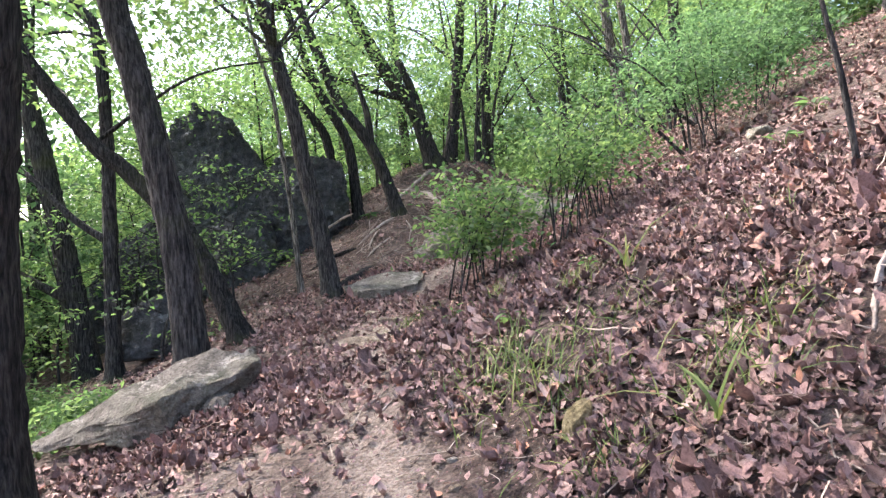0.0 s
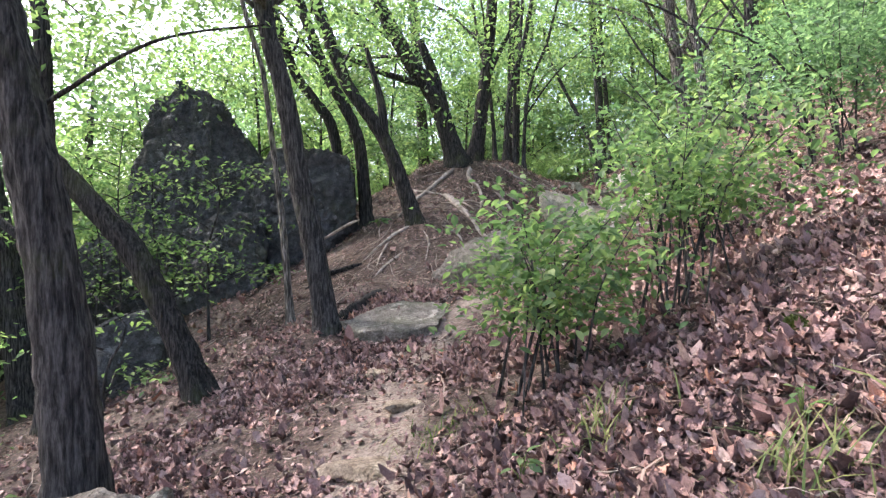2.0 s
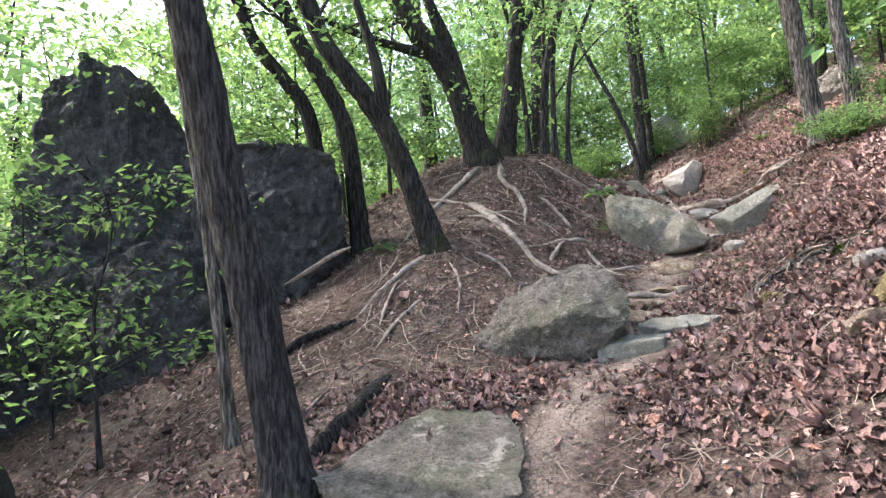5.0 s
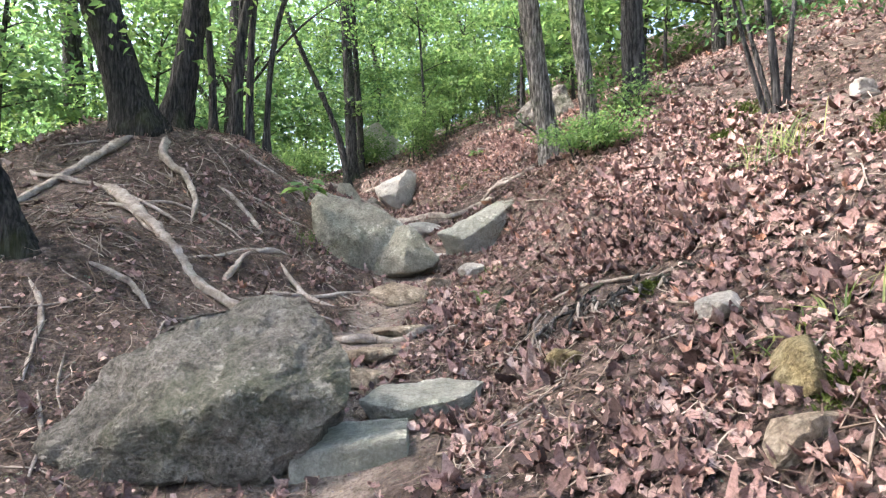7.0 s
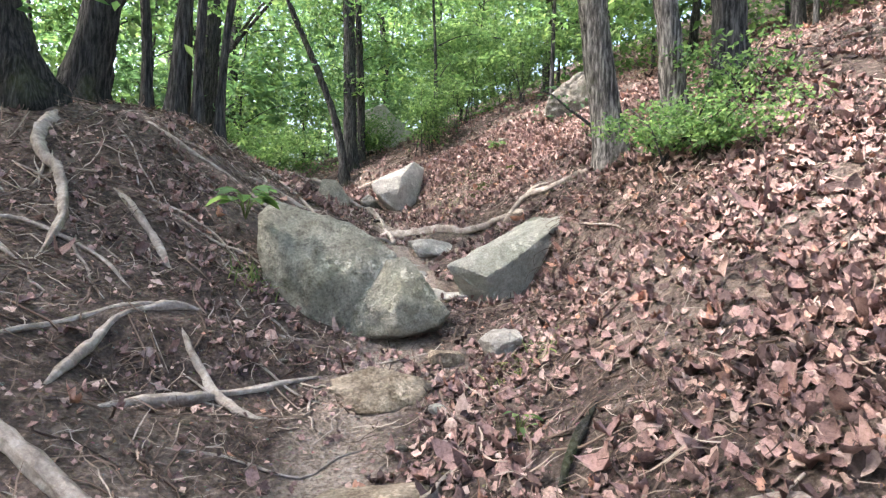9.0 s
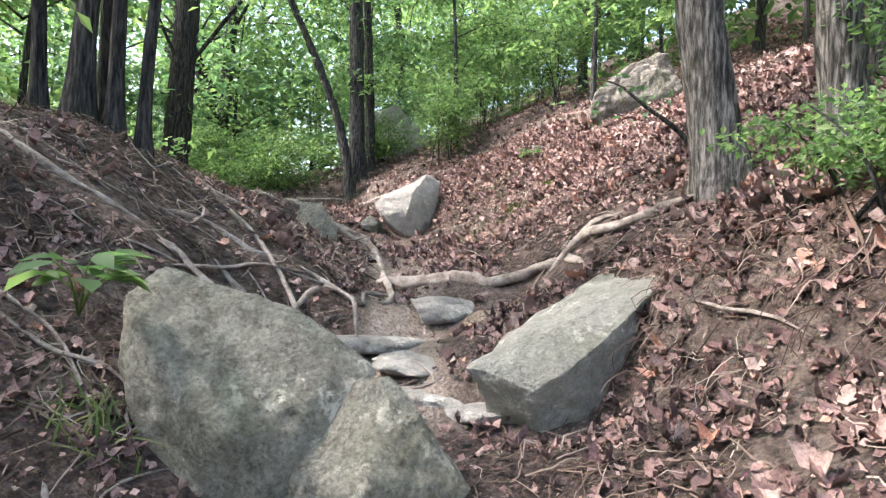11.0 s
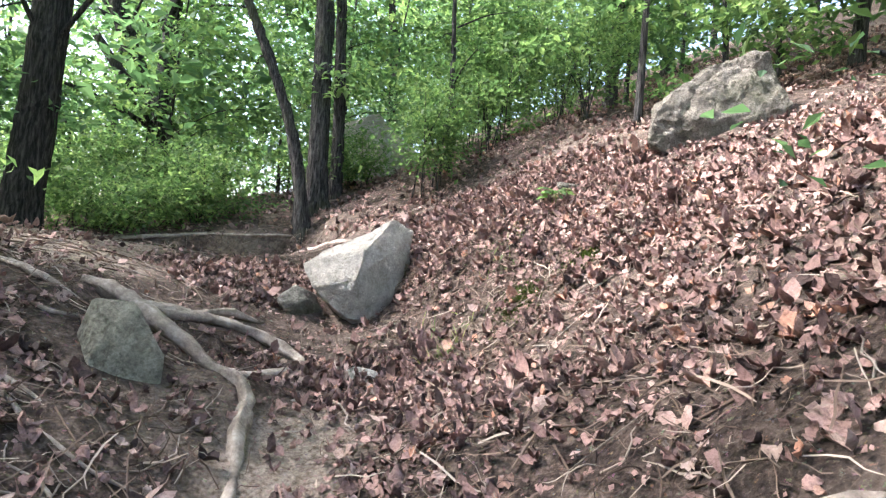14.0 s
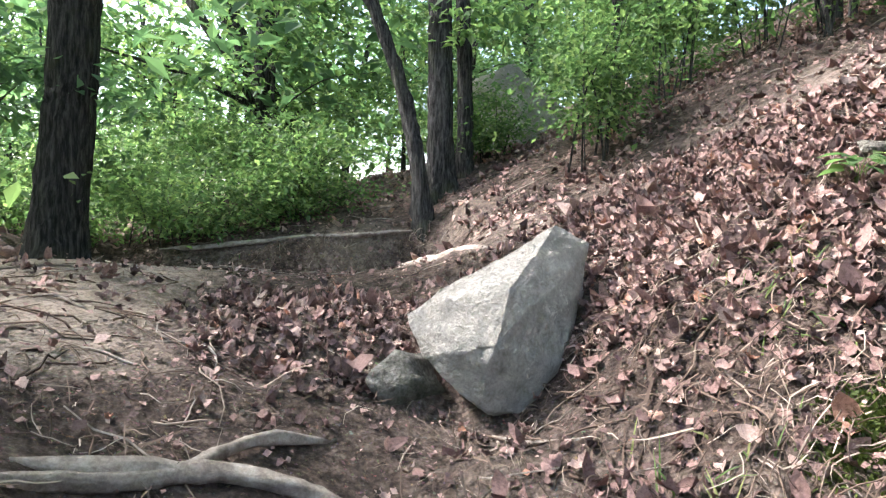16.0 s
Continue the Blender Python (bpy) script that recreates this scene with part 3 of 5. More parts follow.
trail_tree(fit_base([(-1.62, 12.59, 3.0), (-1.73, 12.58, 3.91), (-2.05, 12.58, 4.67), (-2.3, 12.59, 5.18)]), 0.105, 0.06, 3.5, "leaning dark tree behind the mound", bark=BARK_DARK)
trail_tree(fit_base([(-2.02, 12.99, 3.0), (-2.24, 12.99, 4.16), (-2.53, 13.0, 4.7), (-2.83, 13.01, 5.11), (-3.0, 13.01, 5.51)]), 0.1, 0.055, 3.0, "leaning dark tree behind the mound", bark=BARK_DARK)
trail_tree(fit_base([(-0.05, 14.21, 3.67), (-0.2, 14.2, 4.3), (-0.36, 14.2, 4.85), (-0.64, 14.2, 5.4), (-0.99, 14.22, 5.89)]), 0.185, 0.085, 4.0, "twin-stemmed old oak on top of the mound", bark=BARK_DARK, limbs=[[(-0.21, 14.2, 4.45, 0.12), (-0.33, 14.19, 5.08, 0.1), (-0.51, 14.19, 5.63, 0.10), (-0.72, 14.19, 6.2, 0.07)], [(-0.6, 14.2, 5.3, 0.09), (-1.5, 14.2, 5.6, 0.06), (-2.6, 14.1, 6.1, 0.03)]])
trail_tree(fit_base([(0.3, 14.51, 3.74), (0.43, 14.48, 4.58), (0.54, 14.45, 5.37), (0.63, 14.42, 6.01)]), 0.14, 0.07, 4.0, "straight dark oak on top of the mound", bark=BARK_DARK, limbs=[[(0.52, 14.45, 5.3, 0.07), (0.8, 14.4, 5.9, 0.05), (1.3, 14.4, 6.8, 0.03)]])
trail_tree(fit_base([(-0.83, 18.0, 4.2), (-0.88, 17.98, 5.46), (-0.94, 17.96, 6.35)]), 0.15, 0.09, 4.0, "straight tree beyond the mound", bark=BARK)
for dx, dy, lean, rr in ((0.0, 0.0, 0.38, 0.07), (0.18, 0.1, 0.15, 0.05), (-0.22, 0.1, -0.25, 0.045), (0.35, -0.05, 0.5, 0.04), (0.1, 0.3, 0.05, 0.04)):
    x, y = 0.98 + dx, 14.9 + dy
    trail_tree(fit_base([(x, y, 3.8), (x + lean * 0.1, y, 4.66), (x + lean * 0.4, y, 5.5), (x + lean, y - 0.05, 6.2)]), rr, rr * 0.5, 2.0, "slim stem of a clump on the mound", bark=BARK, clumps=10, reach=1.6, low=5.3, seg=10, ridge=0.003)
trail_tree(fit_base([(4.45, 21.05, 4.3), (4.42, 21.05, 5.6), (4.38, 21.1, 7.0), (4.3, 21.1, 8.5)]), 0.13, 0.09, 3.0, "straight grey tree among undergrowth", bark=BARK)
trail_tree(fit_base([(4.2, 20.56, 4.3), (4.11, 20.6, 4.8), (3.92, 20.67, 5.5), (3.6, 20.74, 6.3), (3.1, 20.8, 7.4)]), 0.075, 0.03, 1.5, "thin curved tree among undergrowth", bark=BARK, clumps=20, reach=1.4)
trail_tree(fit_base([(4.75, 21.3, 4.3), (4.73, 21.3, 5.6), (4.6, 21.3, 8.0)]), 0.08, 0.05, 2.0, "slim straight tree among undergrowth", bark=BARK)
trail_tree(fit_base([(4.1, 12.96, 3.6), (3.96, 13.0, 4.4), (3.85, 13.03, 5.31)]), 0.12, 0.07, 4.0, "pale peeling-barked tree on the leafy bank", bark=BARK_PALE, clumps=30, low=6.5)
trail_tree(fit_base([(4.16, 12.35, 3.7), (4.05, 12.36, 4.49), (3.98, 12.37, 5.07)]), 0.085, 0.05, 4.0, "pale straight tree on the leafy bank", bark=BARK_PALE, clumps=25, low=6.5)
trail_tree(fit_base([(5.06, 12.66, 4.3), (5.03, 12.66, 4.91), (5.02, 12.65, 5.37)]), 0.125, 0.08, 4.0, "mossy dark tree on the upper bank", bark=BARK, clumps=25, low=6.5)
trail_tree(fit_base([(1.5, 19.36, 3.9), (1.58, 19.38, 4.61), (1.62, 19.4, 5.4)]), 0.165, 0.12, 5.0, "straight oak with deeply furrowed bark beside the level path", bark=BARK_DARK, low=7.5, clumps=30)
trail_tree(fit_base([(3.2, 23.95, 4.6), (3.03, 23.98, 5.06), (2.47, 24.12, 5.89), (2.14, 24.22, 6.53), (1.85, 24.3, 7.16)]), 0.16, 0.09, 3.5, "forked leaning tree in the far wood", bark=BARK_DARK, limbs=[[(2.4, 24.15, 6.0, 0.1), (1.83, 24.28, 6.52, 0.08), (1.38, 24.4, 7.15, 0.06)]])

# ---- far wood: a few kinds, copied ----
def far_tree(h, r0, seed, leaf):
    r = np.random.default_rng(seed)
    lean = r.normal(0, 0.08, 2)
    rows = [(lean[0] * k * k * h * 0.06, lean[1] * k * k * h * 0.06, -0.2 + k * h / 5, r0 * (1 - 0.14 * k)) for k in range(6)]
    cs = []
    for k in range(84):
        z = h * r.uniform(0.10, 1.08)
        d = h * 0.28 * r.uniform(0.15, 1.0)
        a = r.uniform(0, 6.28)
        cs.append((math.cos(a) * d, math.sin(a) * d, z))
    limbs = [[(0, 0, c[2] * 0.8, r0 * 0.35), (c[0] * 0.5, c[1] * 0.5, c[2] * 0.95, r0 * 0.22), (*c, 0.012)] for c in cs[::9]]
    return tree((0, 0, 0), rows, limbs, (cs, 1.05, 36, 0.24), "slim broadleaved tree in the far wood", "tree", BARK, seg=9, ridge=0.004, flare=0.3, group="trees of the far wood", leaf=leaf)


kinds = [far_tree(8.5, 0.12, 11, LEAF_BRIGHT), far_tree(10.0, 0.15, 12, LEAF_DEEP), far_tree(7.0, 0.09, 13, LEAF_BRIGHT), far_tree(9.0, 0.11, 14, LEAF_BRIGHT)]
spots = []
while len(spots) < 76:
    x, y = rng.uniform(-24, 18), rng.uniform(2, 44)
    left = x < -7.5 and 7 < y < 40
    ahead = y > 23.5
    right = (x > 9.5 and y > 12) or (x > 8.2 and y > 2)
    if (left or ahead or right) and all(math.hypot(x - a, y - b) > 2.3 for a, b in spots):
        spots.append((x, y))
for k, (x, y) in enumerate(spots):
    m = pose(x, y, float(height(x, y)), 0, 0, rng.uniform(0, 360))
    if k < 4:
        kinds[k].matrix_world = m
    else:
        copy_thing(kinds[k % 4], m)

# ---- saplings with layered sprays, below the canopy ----
def under_tree(h, seed, leaf):
    r = np.random.default_rng(seed)
    bend = r.normal(0, 0.12, 2)
    rows = [(bend[0] * k * k * 0.12, bend[1] * k * k * 0.12, -0.1 + k * h / 5, 0.045 * (1 - 0.16 * k)) for k in range(6)]
    cs, limbs = [], []
    for k in range(26):
        z, a, d = h * r.uniform(0.2, 1.0), r.uniform(0, 6.28), r.uniform(0.5, 1.7)
        tip = np.array([math.cos(a) * d, math.sin(a) * d, z])
        limbs.append([(0, 0, z - 0.35 * d, 0.014), (tip[0] * 0.5, tip[1] * 0.5, z - 0.08, 0.009), (*tip, 0.004)])
        cs += [tip * np.array([q, q, 1]) + r.normal(0, 0.12, 3) for q in (0.55, 0.8, 1.0)]
    ob = tree((0, 0, 0), rows, limbs[::3], None, "young tree with layered sprays of green leaves", "young_tree", BARK, seg=8, ridge=0.002, flare=0.2, group="young trees under the canopy")
    v, f = sprays(cs, 0.42, 38, 0.118, 0.16, seed)
    part("crown", mesh_np("crown", v, f, leaf, False), ob)
    return ob


young = [under_tree(3.6, 31, LEAF_BRIGHT), under_tree(4.6, 32, LEAF_DEEP), under_tree(2.6, 33, LEAF_BRIGHT), under_tree(5.2, 34, LEAF_BRIGHT)]
spots = []
SPOTTED = [(-7.4, 9.6), (-7.6, 11.6), (-8.4, 10.4), (-3.9, 14.2), (-2.9, 15.0), (-1.6, 16.6), (0.2, 17.5), (-2.6, 17.6), (2.6, 23.2), (0.8, 20.0), (-4.9, 15.6), (-6.6, 15.2), (-8.2, 13.4), (-0.6, 19.4), (-3.4, 20.0)]
spots = list(SPOTTED)
while len(spots) < 74:
    x, y = rng.uniform(-15, 14), rng.uniform(5, 34)
    ok = (x < -7.0 and y < 18 and x > -13) or (x < -2.2 and 14.5 < y < 30) or (y > 21.8 and x < 9) or (x > 5.6 and y > 18.2) or (x > 7.6 and y > 7.5) or (x > 5.6 and 4.5 < y < 9.5)
    if ok and (x < -7.2 or y > 14.2 or x > 0) and all(math.hypot(x - a, y - b) > 1.5 for a, b in spots):
        spots.append((x, y))
for k, (x, y) in enumerate(spots):
    m = pose(x, y, float(height(x, y)), 0, 0, rng.uniform(0, 360))
    if k < 4:
        young[k].matrix_world = m
    else:
        copy_thing(young[k % 4], m)

def sparse_sapling(x, y, h, seed, sprays_n):
    """A thin sapling whose few flat leaf sprays leave what is behind in view."""
    r = np.random.default_rng(seed)
    z0 = float(height(x, y))
    rows = [(x + 0.05 * k * k * r.normal(0, 0.3), y, z0 - 0.1 + k * h / 4, 0.022 * (1 - 0.2 * k)) for k in range(5)]
    cs, limbs = [], []
    for k in range(sprays_n):
        z, a, d = z0 + h * r.uniform(0.3, 1.0), r.uniform(0, 6.28), r.uniform(0.4, 1.3)
        tip = np.array([x + math.cos(a) * d, y + math.sin(a) * d, z])
        limbs.append([(x, y, z - 0.3 * d, 0.010), ((x + tip[0]) / 2, (y + tip[1]) / 2, z - 0.05, 0.006), (*tip, 0.003)])
        cs += [tip, (tip + np.array([x, y, z])) / 2 + r.normal(0, 0.08, 3)]
    return tree((x, y, z0), rows, limbs, (cs, 0.34, 26, 0.085), "thin sapling with sparse flat leaf sprays before dark rocks", "sapling", BARK, seg=8, ridge=0.001, flare=0.2, group="saplings of the gully", leaf=LEAF_BRIGHT)


sparse_sapling(-3.3, 9.9, 2.6, 51, 11)
sparse_sapling(-4.7, 10.4, 3.4, 52, 14)
sparse_sapling(-5.9, 9.6, 3.2, 53, 12)
sparse_sapling(-3.6, 8.0, 1.3, 54, 6)
sparse_sapling(-6.4, 8.3, 2.4, 55, 12)
sparse_sapling(-5.3, 7.0, 1.6, 56, 9)
sparse_sapling(-7.2, 7.4, 3.0, 57, 14)
sparse_sapling(-4.3, 10.9, 2.4, 58, 14)
sparse_sapling(-5.4, 11.0, 3.0, 59, 16)

# ---- shrubs ----
def shrub(x, y, size, stems, clumps, label, leaf=None, leaf_size=0.055, count=70, lean=(0, 0), seed=1, name="shrub", shape=SIMPLE_LEAF, radius=0.22, bark=None, low=0.18):
    """A shrub of several arching stems; size: half width, half depth, height."""
    r = np.random.default_rng(seed)
    ob = empty(name, (x, y, float(height(x, y))), label, "shrub", "shrubs of the hillside")
    tubes, ends = [], []
    for k in range(stems):
        a, d = r.uniform(0, 6.28), r.uniform(0.3, 1)
        e = np.array([math.cos(a) * size[0] * d + lean[0], math.sin(a) * size[1] * d + lean[1], size[2] * r.uniform(0.6, 1.0)])
        s = np.array([r.normal(0, 0.11), r.normal(0, 0.11), -0.1])
        mid = s + (e - s) * np.array([0.35, 0.35, 0.6])
        rr = 0.005 + 0.006 * r.random()
        rows = spline([(*s, rr), (*mid, rr * 0.7), (*e, rr * 0.3)], 0.1)
        tubes.append(tube(rows, 6, 0, 0.05, 0, k))
        ends += [rows[int(len(rows) * q)][:3] for q in (0.55, 0.75, 0.95)]
    for k, t in enumerate(tubes):
        part("stem", mesh_np("stem", t[0], [t[1], t[2]], bark or BARK), ob)
    ends = np.array(ends)
    pick = ends[r.integers(0, len(ends), clumps)] + r.normal(0, 0.6, (clumps, 3)) * np.array([size[0], size[1], size[2] * 0.45]) * 0.4
    pick[:, 2] = np.maximum(pick[:, 2], size[2] * low)
    v, f = sprays(pick, radius, count, leaf_size, 0.4, seed, shape)
    part("foliage", mesh_np("foliage", v, f, leaf or LEAF_DEEP, False), ob)
    return ob


shrub(0.3, 4.95, (0.5, 0.5, 0.95), 11, 90, "leafy green shrub beside the trail", seed=2, shape=BROAD_LEAF, leaf=LEAF_BRIGHT, leaf_size=0.052, count=26, radius=0.24, lean=(0.2, 0.0), low=0.4)
shrub(1.05, 5.4, (0.7, 0.6, 1.25), 12, 95, "tall leafy green shrub on the leaf-strewn bank", seed=3, shape=BROAD_LEAF, leaf=LEAF_BRIGHT, lean=(0.2, 0.1), leaf_size=0.05, count=28, radius=0.26, low=0.5)
shrub(1.6, 6.5, (0.8, 0.7, 1.5), 12, 60, "loose green shrub on the bank", seed=4, lean=(0.1, 0.2), leaf_size=0.055, count=32, low=0.35)
shrub(2.2, 20.85, (0.7, 0.35, 0.35), 8, 46, "low bright undergrowth hanging over the ledge", seed=6, leaf=LEAF_BRIGHT, leaf_size=0.06, radius=0.24, count=36)
shrub(3.1, 20.95, (0.7, 0.35, 0.4), 8, 46, "low bright undergrowth hanging over the ledge", seed=7, leaf=LEAF_BRIGHT, leaf_size=0.06, radius=0.24, count=36)
shrub(1.2, 20.7, (0.6, 0.4, 0.3), 8, 36, "low bright undergrowth hanging over the ledge", seed=8, leaf=LEAF_BRIGHT, leaf_size=0.06, radius=0.24, count=36)
shrub(4.3, 12.0, (0.35, 0.3, 0.55), 7, 30, "small leafy bush on the rim of the cut bank", seed=9, leaf=LEAF_BRIGHT, leaf_size=0.05, radius=0.16, count=30, low=0.4)
shrub(3.62, 11.75, (0.28, 0.6, 0.3), 12, 70, "low bright green bush on the leafy bank", seed=5, leaf=LEAF_BRIGHT, leaf_size=0.036, radius=0.12, count=55)
for k, (x, y, w, h, leaf) in enumerate(((1.9, 20.6, 0.9, 0.8, 0), (2.9, 21.2, 1.0, 0.9, 0), (0.6, 21.0, 1.1, 0.9, 0), (5.5, 19.6, 0.6, 1.3, 0), (6.6, 20.4, 0.9, 2.0, 0), (5.0, 21.6, 0.6, 1.0, 0), (7.2, 19.2, 0.8, 1.6, 0),
                                        (7.2, 22.4, 1.1, 2.2, 0), (-1.8, 19.5, 1.2, 1.2, 0), (-0.2, 22.0, 1.2, 1.2, 0), (8.2, 21.2, 1.0, 2.0, 0), (2.2, 18.0 + 4.4, 1.0, 1.0, 0), (-5.2, 7.4, 0.6, 0.5, 0), (-4.6, 6.2, 0.5, 0.4, 0),
                                        (4.2, 7.9, 0.8, 1.5, 1), (4.9, 9.6, 0.9, 1.5, 1), (3.2, 7.3, 0.8, 1.6, 1), (-5.0, 5.2, 0.6, 0.5, 1), (-2.9, 5.2, 0.35, 0.35, 0))):
    shrub(x, y, (w, w, h), 9, 60, "loose green undergrowth shrub", leaf=(LEAF_BRIGHT, LEAF_DEEP)[leaf], leaf_size=0.065, seed=20 + k, radius=0.3, count=60)

# ---- boulders and stones ----
def corner_rock(name, middle, yaw, corners, mat, seed, label, rough=0.018, rounds=4, soft=2, parent=None):
    """A broken boulder round a few corners (across, away, up), turned by yaw."""
    bm = bmesh.new()
    for c in corners:
        bm.verts.new(c)
    bmesh.ops.convex_hull(bm, input=bm.verts[:])
    bmesh.ops.delete(bm, geom=[v for v in bm.verts if not v.link_faces], context="VERTS")
    bmesh.ops.triangulate(bm, faces=bm.faces[:])
    for k in range(rounds):
        bmesh.ops.subdivide_edges(bm, edges=bm.edges[:], cuts=1, use_grid_fill=True)
        if k >= rounds - soft:
            bmesh.ops.smooth_vert(bm, verts=bm.verts[:], factor=0.35, use_axis_x=True, use_axis_y=True, use_axis_z=True)
        if k == 1:
            for v in bm.verts:
                v.co += noise.noise_vector(v.co * 3.0 + Vector((seed, 0, 0))) * rough * 1.8
    bm.normal_update()
    off = Vector((seed * 2.3, seed, seed * 0.7))
    for v in bm.verts:
        crack = max(0.0, 0.1 - abs(noise.noise(v.co * 1.7 + off))) * 10
        pit = max(0.0, noise.noise(v.co * 13 + off) - 0.15)
        v.co += v.normal * (noise.fractal(v.co * 4 + off, 0.7, 2.2, 7) * rough - crack * rough * 0.55 - pit * rough * 0.8)
    me = bpy.data.meshes.new(name)
    bm.to_mesh(me)
    bm.free()
    me.materials.append(mat)
    me.polygons.foreach_set("use_smooth", np.full(len(me.polygons), True))
    me.set_sharp_from_angle(angle=radians(28))
    ob = new(name, me)
    if parent:
        ob.parent = parent
        ob.matrix_local = pose(*(Vector(middle) - parent.location), 0, 0, yaw)
        return tagged(ob)
    ob.matrix_world = pose(*middle, 0, 0, yaw)
    for c in corners:
        p = ob.matrix_world @ (Vector(c) * 0.55)
        AVOID.append((p.x, p.y, 0.2 * max(0.6, max(abs(q) for q in c[:2]))))
    return tagged(ob, label, "rock")


corner_rock("slab_rock", (-1.98, 4.4, 0.66), 0, [(-1.0, 0.05, -0.36), (-0.2, -0.28, -0.32), (0.14, -0.33, -0.22), (0.07, -0.34, -0.06), (0.66, -0.05, 0.14), (0.58, 0.12, 0.24), (0.3, 0.15, 0.26), (-0.2, 0.25, 0.02), (0.6, 0.0, 0.0),
            (-0.4, 0.35, -0.35), (0.5, 0.4, 0.05), (0.3, -0.1, -0.2)], ROCK, 3, "tilted pale stone slab lying beside the trail", rough=0.035, soft=1)
rock("stone", -1.55, 4.25, 0.5, (0.16, 0.13, 0.13), (0, 5, 20), ROCK, 44, "mossy stone wedged under a slab")
corner_rock("step_stone", (-0.78, 8.5, 1.2), 0, [(-0.57, -0.15, 0.02), (-0.32, -0.48, -0.05), (0.18, -0.55, -0.03), (0.45, -0.45, 0.0), (0.53, 0.1, 0.12), (0.46, 0.65, 0.19), (0.08, 0.68, 0.2), (-0.27, 0.25, 0.13),
            (-0.47, -0.3, -0.18), (-0.22, -0.48, -0.24), (0.38, -0.48, -0.22), (0.48, 0.5, -0.2), (-0.22, 0.3, -0.2)], ROCK, 5, "broad flat pale stone slab forming a step", rough=0.022, rounds=5, soft=1)
corner_rock("boulder", (0.05, 10.06, 1.77), -20, [(-0.5, -0.1, -0.12), (-0.4, -0.15, -0.2), (-0.03, -0.28, -0.22), (0.31, -0.3, -0.22), (0.56, -0.25, -0.12), (0.67, -0.2, 0.04), (0.69, -0.1, 0.16), (0.63, 0.0, 0.3), (0.52, 0.2, 0.45), (0.26, 0.2, 0.44), (0.03, 0.1, 0.34), (-0.29, 0.0, 0.2), (0.25, -0.34, 0.08),
            (-0.1, 0.7, 0.1), (0.35, 0.65, 0.2), (0.0, 0.7, -0.5), (-0.5, 0.5, -0.4), (0.6, 0.6, -0.3), (-0.2, 0.0, -0.4), (0.4, 0.0, -0.4)], ROCK, 8, "large rough grey boulder with white lichen beside stone steps", rough=0.032, rounds=5, soft=1)
corner_rock("boulder", (1.72, 12.72, 2.61), -26, [(-0.42, -0.02, 0.35), (-0.33, 0.13, 0.44), (-0.08, 0.13, 0.38), (0.22, 0.08, 0.27), (0.44, 0.05, 0.12), (0.34, -0.1, -0.17), (0.25, -0.1, -0.42), (-0.15, -0.12, -0.4), (-0.25, -0.12, -0.12), (-0.39, -0.07, 0.14), (0.01, -0.25, -0.04),
            (-0.5, 0.7, 0.34), (-0.1, 0.6, 0.22), (0.1, 0.5, 0.02), (-0.4, 0.7, -0.4), (0.15, 0.5, -0.4)], ROCK_GREEN, 9, "large smooth greenish boulder with a plant on it", rough=0.014, rounds=5, soft=3)
corner_rock("boulder", (2.14, 12.72, 2.4), -26, [(-0.02, -0.22, 0.31), (-0.17, -0.34, 0.06), (-0.24, -0.34, -0.18), (0.08, -0.46, -0.13), (0.32, -0.38, -0.08), (0.38, -0.31, 0.0), (0.2, -0.26, 0.22), (0.1, -0.21, 0.33), (0.07, -0.47, 0.09),
            (0.0, 0.25, 0.12), (0.25, 0.1, 0.0), (0.25, 0.1, -0.2), (-0.15, 0.2, -0.2)], ROCK_GREEN, 19, "greenish boulder split off from a larger one", rough=0.012, rounds=5, soft=3)
corner_rock("slab_rock", (3.05, 12.85, 2.76), -24, [(0.34, 0.47, 0.32), (0.53, 0.09, 0.33), (0.29, -0.1, 0.14), (0.02, -0.26, -0.05), (-0.15, -0.3, -0.16), (-0.42, -0.2, -0.1), (0.0, 0.5, 0.1), (0.46, 0.14, 0.05), (0.2, -0.1, -0.3), (-0.1, -0.2, -0.36), (-0.3, -0.05, -0.34), (0.1, 0.5, -0.3), (0.48, 0.45, -0.2)],
            ROCK_SLAB, 10, "long grey rock slab with moss slanting out of the bank", rough=0.016, rounds=5, soft=1)
